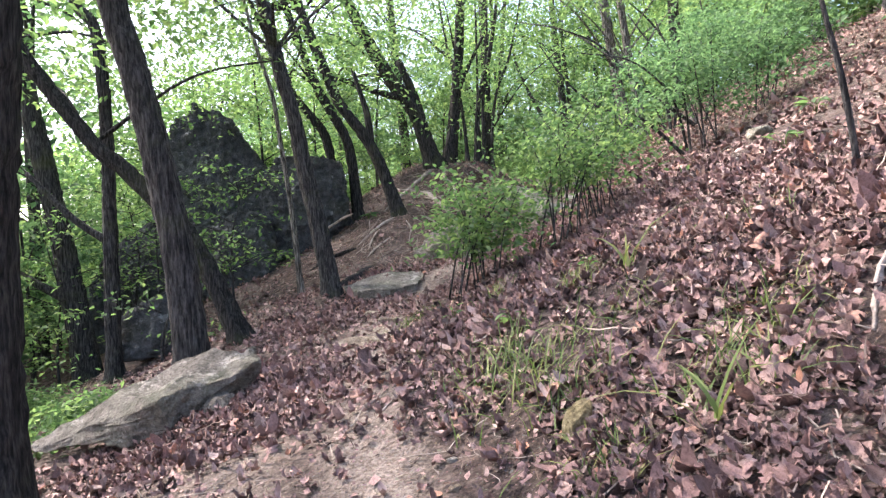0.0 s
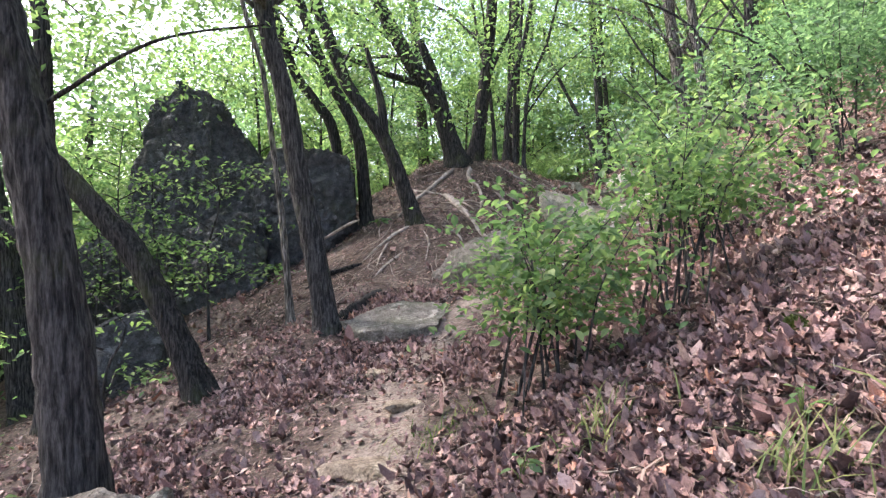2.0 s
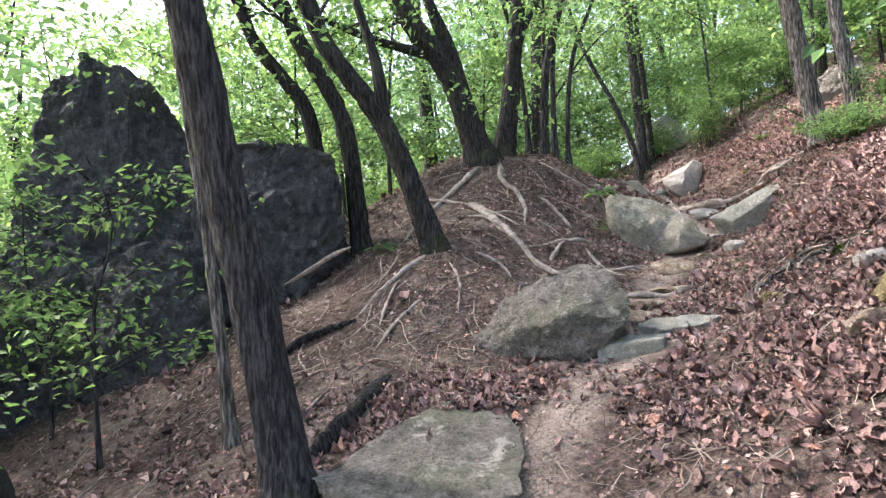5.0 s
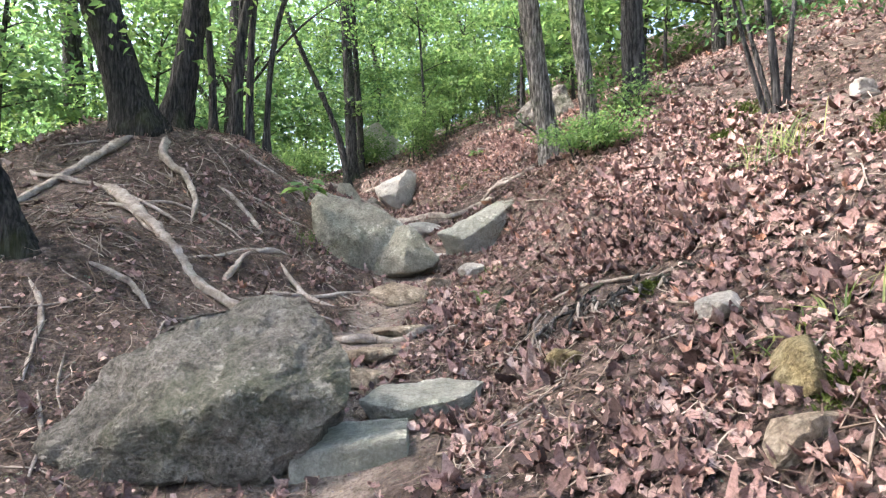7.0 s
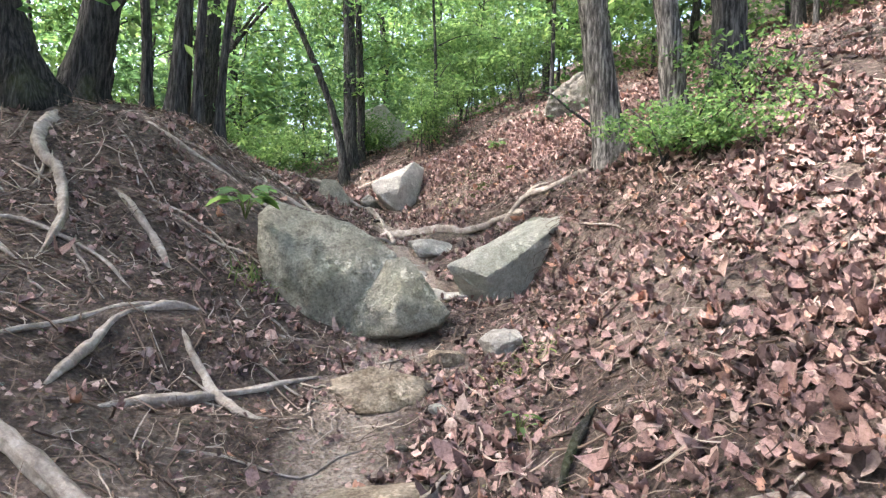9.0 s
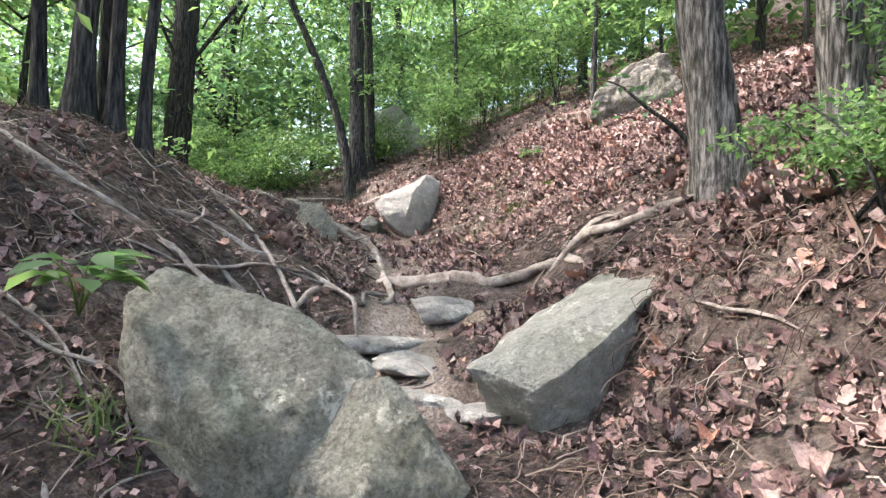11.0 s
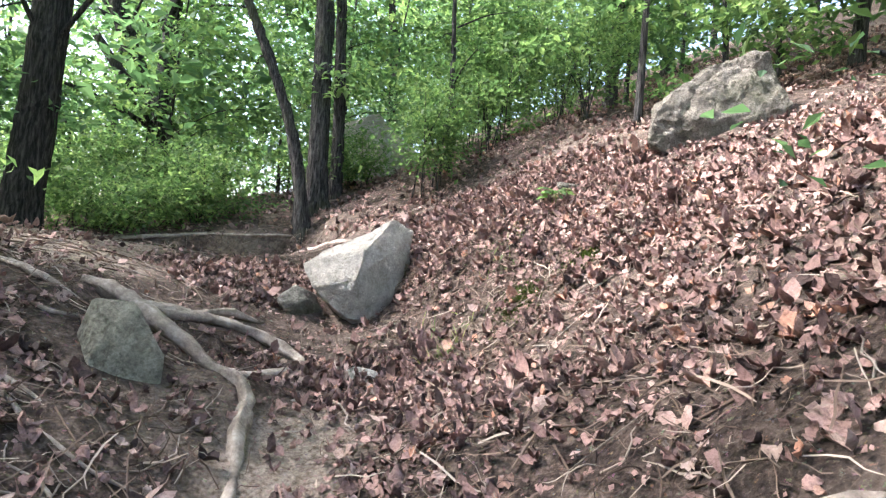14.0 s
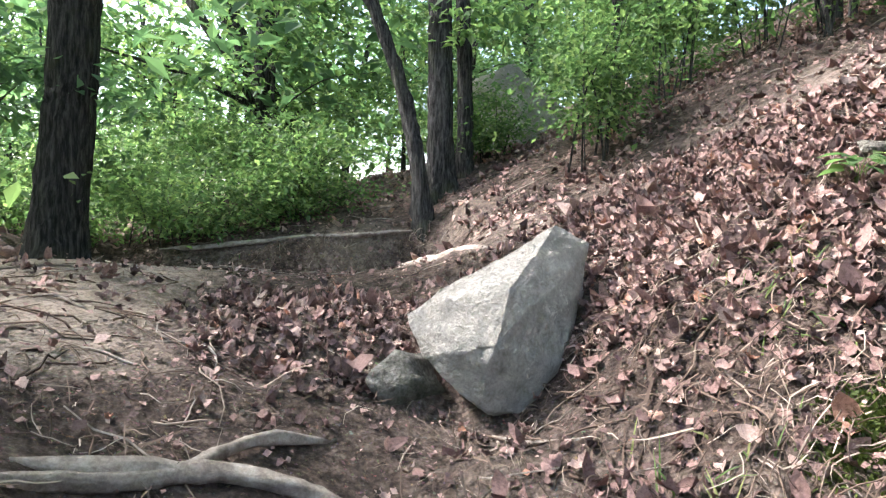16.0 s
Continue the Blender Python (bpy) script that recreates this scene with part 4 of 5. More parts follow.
for name, middle, corners, mat, seed, label in (
        ("step_stone", (0.7, 9.76, 1.56), [(-0.24, -0.16, 0.08), (0.2, -0.2, 0.1), (0.25, 0.12, 0.12), (-0.18, 0.18, 0.1), (-0.22, -0.18, -0.12), (0.2, -0.2, -0.12), (0.22, 0.1, -0.12), (-0.2, 0.14, -0.12)], ROCK_SLAB, 81, "square grey stone block laid as a step"),
        ("step_stone", (0.72, 9.42, 1.44), [(-0.22, -0.05, 0.03), (-0.05, -0.17, 0.02), (0.2, -0.12, 0.03), (0.24, 0.12, 0.05), (-0.2, 0.14, 0.05), (0.0, -0.1, -0.1), (0.2, 0.1, -0.1), (-0.2, 0.1, -0.1)], ROCK_PALE, 82, "flat pale stone at the foot of the steps"),
        ("step_stone", (1.12, 9.98, 1.67), [(-0.3, -0.06, 0.06), (-0.1, -0.2, 0.02), (0.2, -0.08, 0.07), (0.3, 0.02, 0.1), (0.1, 0.16, 0.1), (-0.2, 0.14, 0.08), (-0.2, -0.08, -0.12), (0.2, 0.0, -0.12), (0.0, 0.14, -0.12)], ROCK_SLAB, 83, "wedge-shaped grey stone laid as a step"),
        ("stone", (0.56, 10.0, 1.7), [(-0.12, -0.08, 0.05), (0.12, -0.1, 0.05), (0.12, 0.1, 0.07), (-0.1, 0.1, 0.06), (-0.1, -0.1, -0.08), (0.1, -0.08, -0.08), (0.0, 0.1, -0.08)], ROCK, 84, "small squared stone beside the steps"),
        ("stone", (3.2, 13.82, 2.66), [(-0.17, -0.08, 0.02), (-0.12, -0.12, -0.16), (0.1, -0.14, -0.15), (0.12, -0.1, 0.06), (-0.06, 0.05, 0.13), (0.14, 0.08, 0.13), (0.18, 0.1, -0.1), (-0.14, 0.12, 0.08), (0.0, 0.16, -0.14)], ROCK_TAN, 85, "yellowish angular stone block beside the trail")):
    corner_rock(name, middle, -20, corners, mat, seed, label, rough=0.012, soft=1)
rock("step_stone", 2.68, 13.0, 2.44, (0.26, 0.14, 0.05), (4, 0, -35), ROCK_PALE, 51, "thin flat stone under the slanting slab", planes=((0, 0, 1, 0.5),))
rock("step_stone", 2.55, 13.15, 2.48, (0.22, 0.13, 0.045), (2, 4, -25), ROCK_PALE, 52, "thin flat stone under the slanting slab", planes=((0, 0, 1, 0.5),))
corner_rock("boulder", (4.08, 17.4, 3.66), -11, [(-0.47, -0.21, 0.03), (-0.3, -0.11, 0.13), (-0.08, -0.11, 0.25), (0.2, 0.09, 0.42), (0.36, 0.14, 0.33), (0.31, 0.0, 0.08), (0.18, -0.17, -0.2), (0.02, -0.26, -0.34), (-0.16, -0.33, -0.3), (-0.38, -0.31, -0.12), (-0.05, -0.25, 0.17), (-0.1, -0.4, -0.04), (0.12, -0.16, 0.14),
            (-0.15, 0.3, 0.1), (0.3, 0.5, 0.3), (0.35, 0.4, -0.4), (-0.15, 0.35, -0.4), (0.05, -0.05, -0.5)], ROCK_PALE, 12, "pale angular boulder jutting from the bank", rough=0.016, rounds=5, soft=0)
corner_rock("boulder", (6.85, 16.6, 5.28), -24, [(-0.82, -0.27, -0.45), (-0.74, -0.27, -0.23), (-0.43, -0.2, -0.1), (-0.25, -0.1, 0.26), (0.2, -0.1, 0.36), (0.34, -0.2, -0.1), (-0.03, -0.3, -0.5), (-0.6, -0.27, -0.6), (-0.35, -0.35, -0.25), (0.1, 0.6, 0.3), (-0.5, 0.5, 0.0), (-0.5, 0.5, -0.6), (0.3, 0.5, -0.5)],
            ROCK, 14, "mossy grey boulder high on the leafy bank", rough=0.03, rounds=5, soft=1)
corner_rock("stone", (2.5, 15.58, 3.22), -20, [(-0.26, 0, -0.3), (0.24, 0, -0.33), (0.24, 0.05, 0.1), (0.1, 0.08, 0.3), (-0.06, 0.06, 0.3), (0, -0.1, -0.2), (0.02, -0.08, 0.1), (0, 0.3, 0.1), (0.1, 0.3, -0.3)], ROCK_GREEN, 13, "dark pointed stone under a tree root", rough=0.01)
crag = empty("crag", (-4.0, 12.6, 1.0), "huge craggy rocks, shade painted into their dark colour, rising from the gully behind the trees", "rock")
for k, (middle, yaw, corners) in enumerate((
        ((-2.7, 12.2, 2.6), -4, [(-0.75, -0.07, 0.8), (-0.42, -0.05, 1.16), (0.1, -0.07, 1.1), (0.8, -0.07, 1.03), (0.92, -0.05, 0.5), (0.97, -0.07, 0.1), (0.5, -0.2, -0.6), (-0.5, -0.25, -0.9), (-0.9, -0.1, -0.6), (-0.2, -0.3, 0.2), (0.6, 0.9, 1.0), (-0.7, 1.0, 1.2), (0.8, 0.9, -1.0), (-0.9, 0.9, -1.2)]),
        ((-4.7, 12.5, 3.0), 5, [(-0.64, 0.0, 1.0), (-0.5, 0.1, 1.7), (-0.1, 0.0, 1.97), (0.45, 0.05, 1.85), (0.66, 0.0, 1.4), (1.0, 0.1, 1.0), (1.3, 0.0, 0.5), (1.4, -0.2, -0.6), (0.3, -0.4, -0.2), (-0.9, -0.2, 0.1), (-0.8, -0.3, -1.8), (1.3, -0.3, -1.6), (0.3, 1.2, 1.8), (1.2, 1.2, 0.6), (-0.7, 1.2, 1.2), (0.0, 1.2, -2.0)]),
        ((-5.6, 12.1, 2.0), 15, [(-1.0, 0.0, -0.3), (-0.5, -0.2, 0.25), (0.4, -0.2, 0.85), (1.1, -0.4, 0.6), (1.3, -0.6, -0.9), (0.0, -0.7, -0.2), (-1.2, -0.5, -1.2), (1.0, -0.6, -1.8), (-1.0, -0.5, -2.0), (0.8, 1.0, 0.9), (-0.8, 1.0, 0.0), (0.8, 1.0, -2.0), (-1.2, 1.0, -2.0)]),
        ((-3.75, 11.7, 1.9), -8, [(-0.6, -0.1, 0.5), (0.0, -0.2, 0.8), (0.5, 0.0, 0.65), (0.7, -0.2, 0.0), (0.1, -0.45, 0.0), (-0.7, -0.4, -0.8), (0.6, -0.4, -0.9), (0.4, 0.8, 0.8), (-0.5, 0.8, 0.6), (0.6, 0.8, -1.0), (-0.6, 0.8, -1.0)]))):
    corner_rock("rock_block", middle, yaw, corners, ROCK_CRAG_SHADED, 15 + k, "", rough=0.06, rounds=5, soft=0, parent=crag)
# this boulder takes the crag's colour, with the shade painted in
corner_rock("boulder", (-4.2, 8.7, 0.9), 10, [(-0.37, 0.0, 0.02), (-0.25, -0.1, -0.5), (0.24, 0.0, 0.38), (0.62, 0.05, 0.42), (0.85, 0.0, 0.1), (0.75, -0.1, -0.5), (0.2, -0.2, -0.3), (0.5, 0.7, 0.45), (-0.3, 0.7, 0.1), (0.8, 0.7, -0.5), (-0.3, 0.6, -0.5)], ROCK_CRAG_SHADED, 17, "dark boulder low in the gully", rough=0.03)

corner_rock("boulder", (5.75, 22.7, 5.2), -6, [(-0.62, -0.2, 0.7), (-0.1, -0.25, 0.92), (0.4, -0.2, 0.6), (0.68, -0.2, 0.25), (0.68, -0.2, -0.9), (-0.55, -0.2, -0.9), (0.0, -0.4, 0.0), (-0.5, 0.6, 0.6), (0.5, 0.6, 0.5), (0.6, 0.6, -0.9), (-0.6, 0.6, -0.9)], ROCK_PALE, 21,
            "tall pale boulder standing among shrubs", rough=0.04)
corner_rock("boulder", (7.35, 16.35, 4.95), -24, [(-0.7, 0.0, -0.25), (0.6, -0.05, -0.3), (0.6, 0.1, 0.1), (-0.5, 0.05, 0.1), (0.0, -0.15, -0.1), (0.4, 0.6, 0.1), (-0.4, 0.6, 0.1), (0.0, 0.5, -0.4)], ROCK, 22, "flat mossy rock under a boulder", rough=0.03)
FLAT = ((0, 0, 1, 0.55), (0, 0, -1, 0.7))
for k, (x, y, dz, size, turn, mat, label) in enumerate((
        (0.98, 10.45, 0.02, (0.18, 0.12, 0.07), (0, 3, 10), ROCK_TAN, "small tan stone between the steps"),
        (1.78, 11.75, 0.03, (0.3, 0.16, 0.11), (2, 3, -5), ROCK_TAN, "tan stone block forming a step"),
        (2.42, 11.8, 0.03, (0.14, 0.11, 0.09), (0, -8, 25), ROCK_PALE, "pale stone at the foot of the bank"),
        (2.2, 11.98, 0.02, (0.11, 0.08, 0.06), (0, 5, 0), ROCK_TAN, "small tan stone at the foot of the bank"),
        (1.9, 11.5, 0.02, (0.045, 0.035, 0.04), (0, 0, 0), ROCK_PALE, "small white pebble on the trail"),
        (1.42, 11.02, 0.02, (0.2, 0.11, 0.05), (0, -4, 8), ROCK_TAN, "flat pale stone behind a root step"),
        (1.15, 10.72, 0.02, (0.17, 0.10, 0.07), (0, 2, 5), ROCK_TAN, "tan stone below the root step"),
        (3.03, 14.05, -0.02, (0.27, 0.14, 0.09), (3, 2, -12), ROCK_PALE, "flat pale stone under the crossing root"),
        (2.56, 13.86, -0.03, (0.28, 0.18, 0.06), (3, 2, 12), ROCK_PALE, "flat pale stone set in the trail"),
        (2.66, 13.55, -0.025, (0.3, 0.2, 0.06), (3, 2, 42), ROCK_PALE, "flat pale stone set in the trail"),
        (3.67, 16.05, 0.03, (0.09, 0.08, 0.07), (0, 0, 20), ROCK_PALE, "rounded pale stone among dry leaves"),
        (3.62, 17.36, 0.0, (0.2, 0.16, 0.13), (0, 0, 20), ROCK_DARK, "mossy stone under the angular boulder"),
        (1.95, 8.98, 0.04, (0.13, 0.09, 0.07), (0, -12, 15), ROCK_PALE, "white stone stuck in the bank"),
        (1.72, 8.5, 0.0, (0.15, 0.10, 0.09), (0, -8, 25), YELLOW, "mossy ochre stone stuck in the bank"),
        (1.5, 8.36, -0.01, (0.13, 0.08, 0.09), (0, -8, 5), ROCK_TAN, "tan stone stuck in the bank"),
        (1.63, 9.55, 0.02, (0.10, 0.08, 0.07), (0, 10, 5), YELLOW, "ochre stone among dry leaves"),
        (-0.6, 4.9, 0.01, (0.24, 0.14, 0.06), (0, 3, 20), ROCK_TAN, "flat tan stone set in the trail"),
        (-0.84, 7.0, 0.02, (0.09, 0.07, 0.06), (0, 3, 20), ROCK_TAN, "small tan stone on the trail"),
        (-0.5, 5.9, 0.01, (0.2, 0.1, 0.05), (0, 3, 50), ROCK_TAN, "flat tan stone set in the trail"),
        (0.46, 2.34, 0.04, (0.055, 0.05, 0.09), (10, 30, 30), YELLOW, "ochre stone among grass tufts"),
        (5.55, 17.0, 0.02, (0.12, 0.09, 0.07), (0, 3, 20), ROCK, "grey stone on the leafy bank"),
        (4.05, 9.6, 0.03, (0.16, 0.11, 0.09), (0, -10, 20), ROCK_PALE, "pale stone on the leafy bank"),
        (2.9, 5.6, 0.04, (0.14, 0.10, 0.08), (0, -10, 20), ROCK_GREEN, "mossy stone on the leafy bank"))):
    rock("step_stone" if "step" in label and "laid" in label else "stone", x, y, float(height(x, y)) + dz, size, turn, mat, 60 + k, label, level=3 if max(size) < 0.15 else 4, rough=0.05, sharp=0.97, cuts=9, planes=FLAT if size[2] < 0.09 else ())
for k in range(110):
    y = rng.uniform(0, 18)
    x = float(trail_x(y)) + rng.normal(0, 0.45)
    s = rng.uniform(0.012, 0.035)
    if k < 6:
        pebble = rock_mesh("pebble", (1, 0.8, 0.6), (ROCK_TAN, ROCK_PALE, ROCK)[k % 3], 200 + k, level=1, rough=0.06)
        pebbles = [pebble] if k == 0 else pebbles + [pebble]
    ob = tagged(new("pebble", pebbles[k % min(6, k + 1)]), "small pebble lying on the trail", "stone", "pebbles on the trail")
    ob.matrix_world = pose(x, y, float(height(x, y)) + s * 0.2, 0, 0, rng.uniform(0, 360)) @ Matrix.Scale(s, 4)

# ---- roots, logs and sticks ----
def root(points, r0, r1, label="exposed pale tree root", name="root", mat=None, lift=0.6, group="exposed roots", seed=0, fixed=False):
    """A root or stick along x, y (, z) points; without fixed heights it lies on the ground."""
    rows = []
    n = len(points)
    for k, p in enumerate(points):
        rr = r0 + (r1 - r0) * k / max(1, n - 1)
        g = float(height(p[0], p[1])) + rr * lift
        z = max(p[2], g) if fixed and 0 < k < n - 1 else g
        if k in (0, n - 1):
            z -= rr * 0.8
        rows.append((p[0], p[1], z, rr))
    rows = spline(rows, 0.05)
    AVOID.extend((q[0], q[1], q[3] + 0.035) for q in rows[::2] if r0 > 0.012)
    r = np.random.default_rng(seed + 5)
    rows[:, :3] += np.cumsum(r.normal(0, r0 * 0.17, (len(rows), 3)), axis=0) * np.sin(np.linspace(0, np.pi, len(rows)))[:, None]
    ends = np.minimum(1, np.minimum(np.arange(len(rows)) + 1.2, len(rows) - np.arange(len(rows)) + 0.2) / 4.5)
    rows[:, 3] *= ends
    rows[:, 3] *= 0.85 + 0.22 * r.standard_normal(len(rows)).cumsum().clip(-1, 1) * 0.5 + r.normal(0, 0.05, len(rows))
    v, q, t = tube(rows, 12, r0 * 0.09, 0.26, 0, seed)
    return tagged(new(name, mesh_np(name, v, [q, t], mat or ROOT)), label, "root" if "root" in name else "branch", group)


for k, (pts, a, b) in enumerate((
        ([(0.58, 13.18), (0.7, 13.0), (0.84, 12.81), (0.92, 12.63), (1.15, 12.63), (1.25, 12.44), (1.28, 12.31), (1.56, 12.36)], 0.032, 0.014),
        ([(0.43, 11.63, 2.17), (0.5, 11.85, 2.25), (0.63, 12.05, 2.33), (0.83, 12.19, 2.36), (1.02, 12.3, 2.36)], 0.04, 0.03),
        ([(0.6, 11.58, 2.09), (0.7, 11.68, 2.14), (0.88, 11.75, 2.15), (1.07, 11.89, 2.15), (1.33, 11.95, 2.12), (1.5, 11.99, 2.09)], 0.034, 0.022),
        ([(0.9, 12.1, 2.24), (1.02, 11.86, 2.12), (1.12, 11.7, 2.04), (1.2, 11.63, 2.0)], 0.026, 0.022),
        ([(-0.31, 13.14, 2.96), (-0.01, 12.25, 2.57), (0.18, 11.82, 2.35), (0.25, 11.45, 2.25), (0.42, 11.25, 2.11), (0.57, 11.1, 1.99), (0.69, 11.0, 1.9), (0.8, 10.97, 1.86)], 0.05, 0.04),
        ([(0.2, 11.75), (0.4, 12.0), (0.75, 12.25), (1.0, 12.3)], 0.02, 0.012),
        ([(-1.16, 14.04), (-0.83, 13.4), (-0.45, 13.16), (-0.04, 12.68), (0.26, 12.37)], 0.03, 0.015),
        ([(2.3, 16.3, 3.3), (2.45, 16.1, 3.5), (2.62, 15.98, 3.47), (2.84, 15.8, 3.32), (3.02, 15.55, 3.18), (2.97, 15.2, 3.08), (2.9, 14.91, 2.99), (2.78, 14.35, 2.84), (2.67, 14.2, 2.76)], 0.046, 0.028),
        ([(2.86, 14.9, 2.95), (3.07, 14.6, 2.93), (3.23, 14.3, 2.92), (3.3, 14.12, 2.93), (3.44, 14.0, 2.99), (3.6, 13.77, 3.1), (3.56, 13.56, 3.05), (3.54, 13.35, 3.0)], 0.055, 0.035),
        ([(3.58, 13.82, 3.07), (3.71, 13.62, 3.18), (3.82, 13.36, 3.27), (3.92, 13.1, 3.38), (4.05, 12.98, 3.5)], 0.034, 0.034),
        ([(3.72, 13.75), (3.84, 13.66), (3.95, 13.56)], 0.034, 0.03),
        ([(3.5, 13.85), (3.42, 13.72), (3.36, 13.62)], 0.02, 0.014),
        ([(1.8, 14.98), (1.95, 14.6), (2.06, 14.19), (2.17, 13.83), (2.24, 13.6)], 0.017, 0.013),
        ([(1.5, 13.7), (1.76, 14.0), (1.9, 14.1), (2.08, 14.19), (2.3, 14.3)], 0.015, 0.01),
        ([(1.7, 14.05), (1.85, 13.9), (2.0, 13.81), (2.15, 13.8)], 0.024, 0.016),
        ([(1.45, 14.2), (1.7, 14.35), (1.95, 14.3), (2.15, 14.35)], 0.024, 0.014),
        ([(2.5, 16.42), (2.8, 16.5), (3.02, 16.55), (3.22, 16.55), (3.4, 16.42), (3.35, 16.15), (3.12, 15.9), (2.84, 15.66)], 0.034, 0.042),
        ([(2.38, 16.1), (2.55, 16.33), (2.82, 16.5), (3.05, 16.74), (3.28, 16.9)], 0.022, 0.026),
        ([(1.0, 11.05, 1.9), (1.1, 10.96, 1.9), (1.22, 10.94, 1.9), (1.38, 10.83, 1.9), (1.55, 10.86, 1.93), (1.74, 11.02, 2.0)], 0.045, 0.025),
        ([(1.9, 20.5), (2.4, 20.46), (3.0, 20.46), (3.5, 20.44), (4.1, 20.55)], 0.026, 0.03),
        ([(2.2, 14.3), (2.5, 14.1), (2.62, 14.35), (2.9, 14.5)], 0.022, 0.014),
        ([(2.0, 13.8, 2.92), (2.25, 14.05, 2.92), (2.42, 13.95, 2.86), (2.4, 13.75, 2.76)], 0.018, 0.012),
        ([(1.7, 13.1), (2.1, 13.35), (2.3, 13.75), (2.6, 14.0)], 0.016, 0.01),
        ([(-0.1, 14.0), (-0.4, 13.5), (-0.9, 12.9), (-1.1, 12.3)], 0.05, 0.02), ([(0.5, 14.3), (0.9, 13.9), (1.5, 13.8), (1.9, 13.5)], 0.032, 0.014), ([(0.2, 14.0), (0.15, 13.5), (0.35, 13.0), (0.3, 12.5)], 0.045, 0.018),
        ([(-0.7, 11.4), (-0.5, 11.0), (-0.55, 10.6)], 0.03, 0.012), ([(-0.6, 11.5), (-0.2, 11.3), (0.0, 11.0)], 0.03, 0.014), ([(-0.8, 11.4), (-1.2, 11.1), (-1.5, 10.7)], 0.03, 0.014),
        ([(-0.3, 12.6), (0.1, 12.75), (0.5, 12.6), (0.7, 12.35)], 0.02, 0.01), ([(-0.6, 12.9), (-0.2, 12.5), (0.0, 12.1), (0.3, 11.9)], 0.022, 0.01),
        ([(1.6, 15.6), (1.8, 15.2), (2.2, 15.3), (2.5, 15.1)], 0.02, 0.012), ([(2.0, 16.4), (2.2, 16.0), (2.4, 15.9)], 0.025, 0.012))):
    root(pts, a, b, ("knotted pale tree root exposed on the worn slope", "thick weathered root crossing the trail")[a > 0.05], seed=k, fixed=len(pts[0]) == 3)
for k, (pts, a, b, label) in enumerate((
        ([(-1.5, 8.72), (-1.31, 9.18), (-1.08, 9.75)], 0.06, 0.05, "dark rotting log beside the trail"),
        ([(-2.2, 10.5), (-1.87, 10.69), (-1.45, 10.72)], 0.055, 0.04, "dark rotting log on the leafy slope"),
        ([(-1.22, 10.18), (-1.06, 10.49), (-0.85, 10.81)], 0.02, 0.014, "dry grey stick on the slope"),
        ([(-1.23, 10.5), (-1.15, 10.8), (-1.07, 11.14)], 0.018, 0.012, "dry grey stick on the slope"),
        ([(1.9, 10.2), (2.04, 9.99), (2.1, 9.77), (2.17, 9.55)], 0.014, 0.01, "broken grey branch on the bank"),
        ([(1.88, 10.6), (2.05, 10.75), (2.24, 10.86)], 0.024, 0.014, "dark broken branch among dry leaves"),
        ([(3.7, 19.9), (4.01, 19.15), (4.28, 18.55)], 0.04, 0.035, "pale fallen branch at the edge of the path"),
        ([(3.9, 17.05), (3.98, 16.9), (4.05, 16.75)], 0.015, 0.01, "short dry stick below the boulder"),
        ([(1.35, 2.0), (1.6, 2.3), (1.9, 2.5)], 0.018, 0.012, "pale dry stick on the bank"),
        ([(2.1, 4.6), (2.45, 5.1), (2.6, 5.6)], 0.018, 0.01, "dry stick on the leafy bank"),
        ([(-3.4, 5.2), (-3.0, 5.6), (-2.6, 5.9)], 0.03, 0.02, "pale fallen branch beside the gully"),
        ([(-0.4, 2.9), (-0.35, 3.2), (-0.1, 3.5)], 0.008, 0.005, "thin dry twig on the trail"))):
    root(pts, a, b, label, "stick" if a < 0.03 else "fallen_branch", BARK_DARK if "dark" in label else TWIG, 0.9, "fallen wood", 70 + k)
root([(-2.35, 11.75), (-2.05, 11.7), (-1.75, 11.65), (-1.6, 11.6)], 0.02, 0.025, "bleached dead branch arching over the rim", "dead_branch", TWIG, 14, "fallen wood", 99)

def bare_bush(stems, label):
    base = stems[0][0]
    ob = empty("bare_bush", (base[0], base[1], float(height(base[0], base[1]))), label, "shrub", "bare bushes")
    o = np.array([*ob.location, 0.0])
    for k, st in enumerate(stems):
        rows = spline(np.array(st) - o, 0.1)
        v, q, t = tube(rows, 7, 0.001, 0.1, 0, k)
        part("stem", mesh_np("stem", v, [q, t], BARK), ob)
        ends = [rows[-1][:3], rows[-len(rows) // 3][:3]]
        v, f = sprays(ends, 0.3, 26, 0.05, 0.3, 40 + k)
        part("foliage", mesh_np("foliage", v, f, LEAF_DEEP, False), ob)
    return ob


bare_bush([[(3.07, 7.58, 2.5, 0.026), (2.52, 7.55, 3.03, 0.02), (2.05, 7.52, 3.17, 0.017), (1.64, 7.5, 3.51, 0.012), (1.32, 7.48, 3.99, 0.006)],
           [(3.07, 7.58, 2.5, 0.02), (2.8, 7.3, 3.2, 0.015), (2.3, 7.1, 3.6, 0.01), (1.7, 7.0, 3.7, 0.005)], [(3.1, 7.6, 2.5, 0.018), (3.0, 7.5, 3.4, 0.012), (2.7, 7.4, 4.2, 0.006)]], "arching half-bare bush high on the bank")
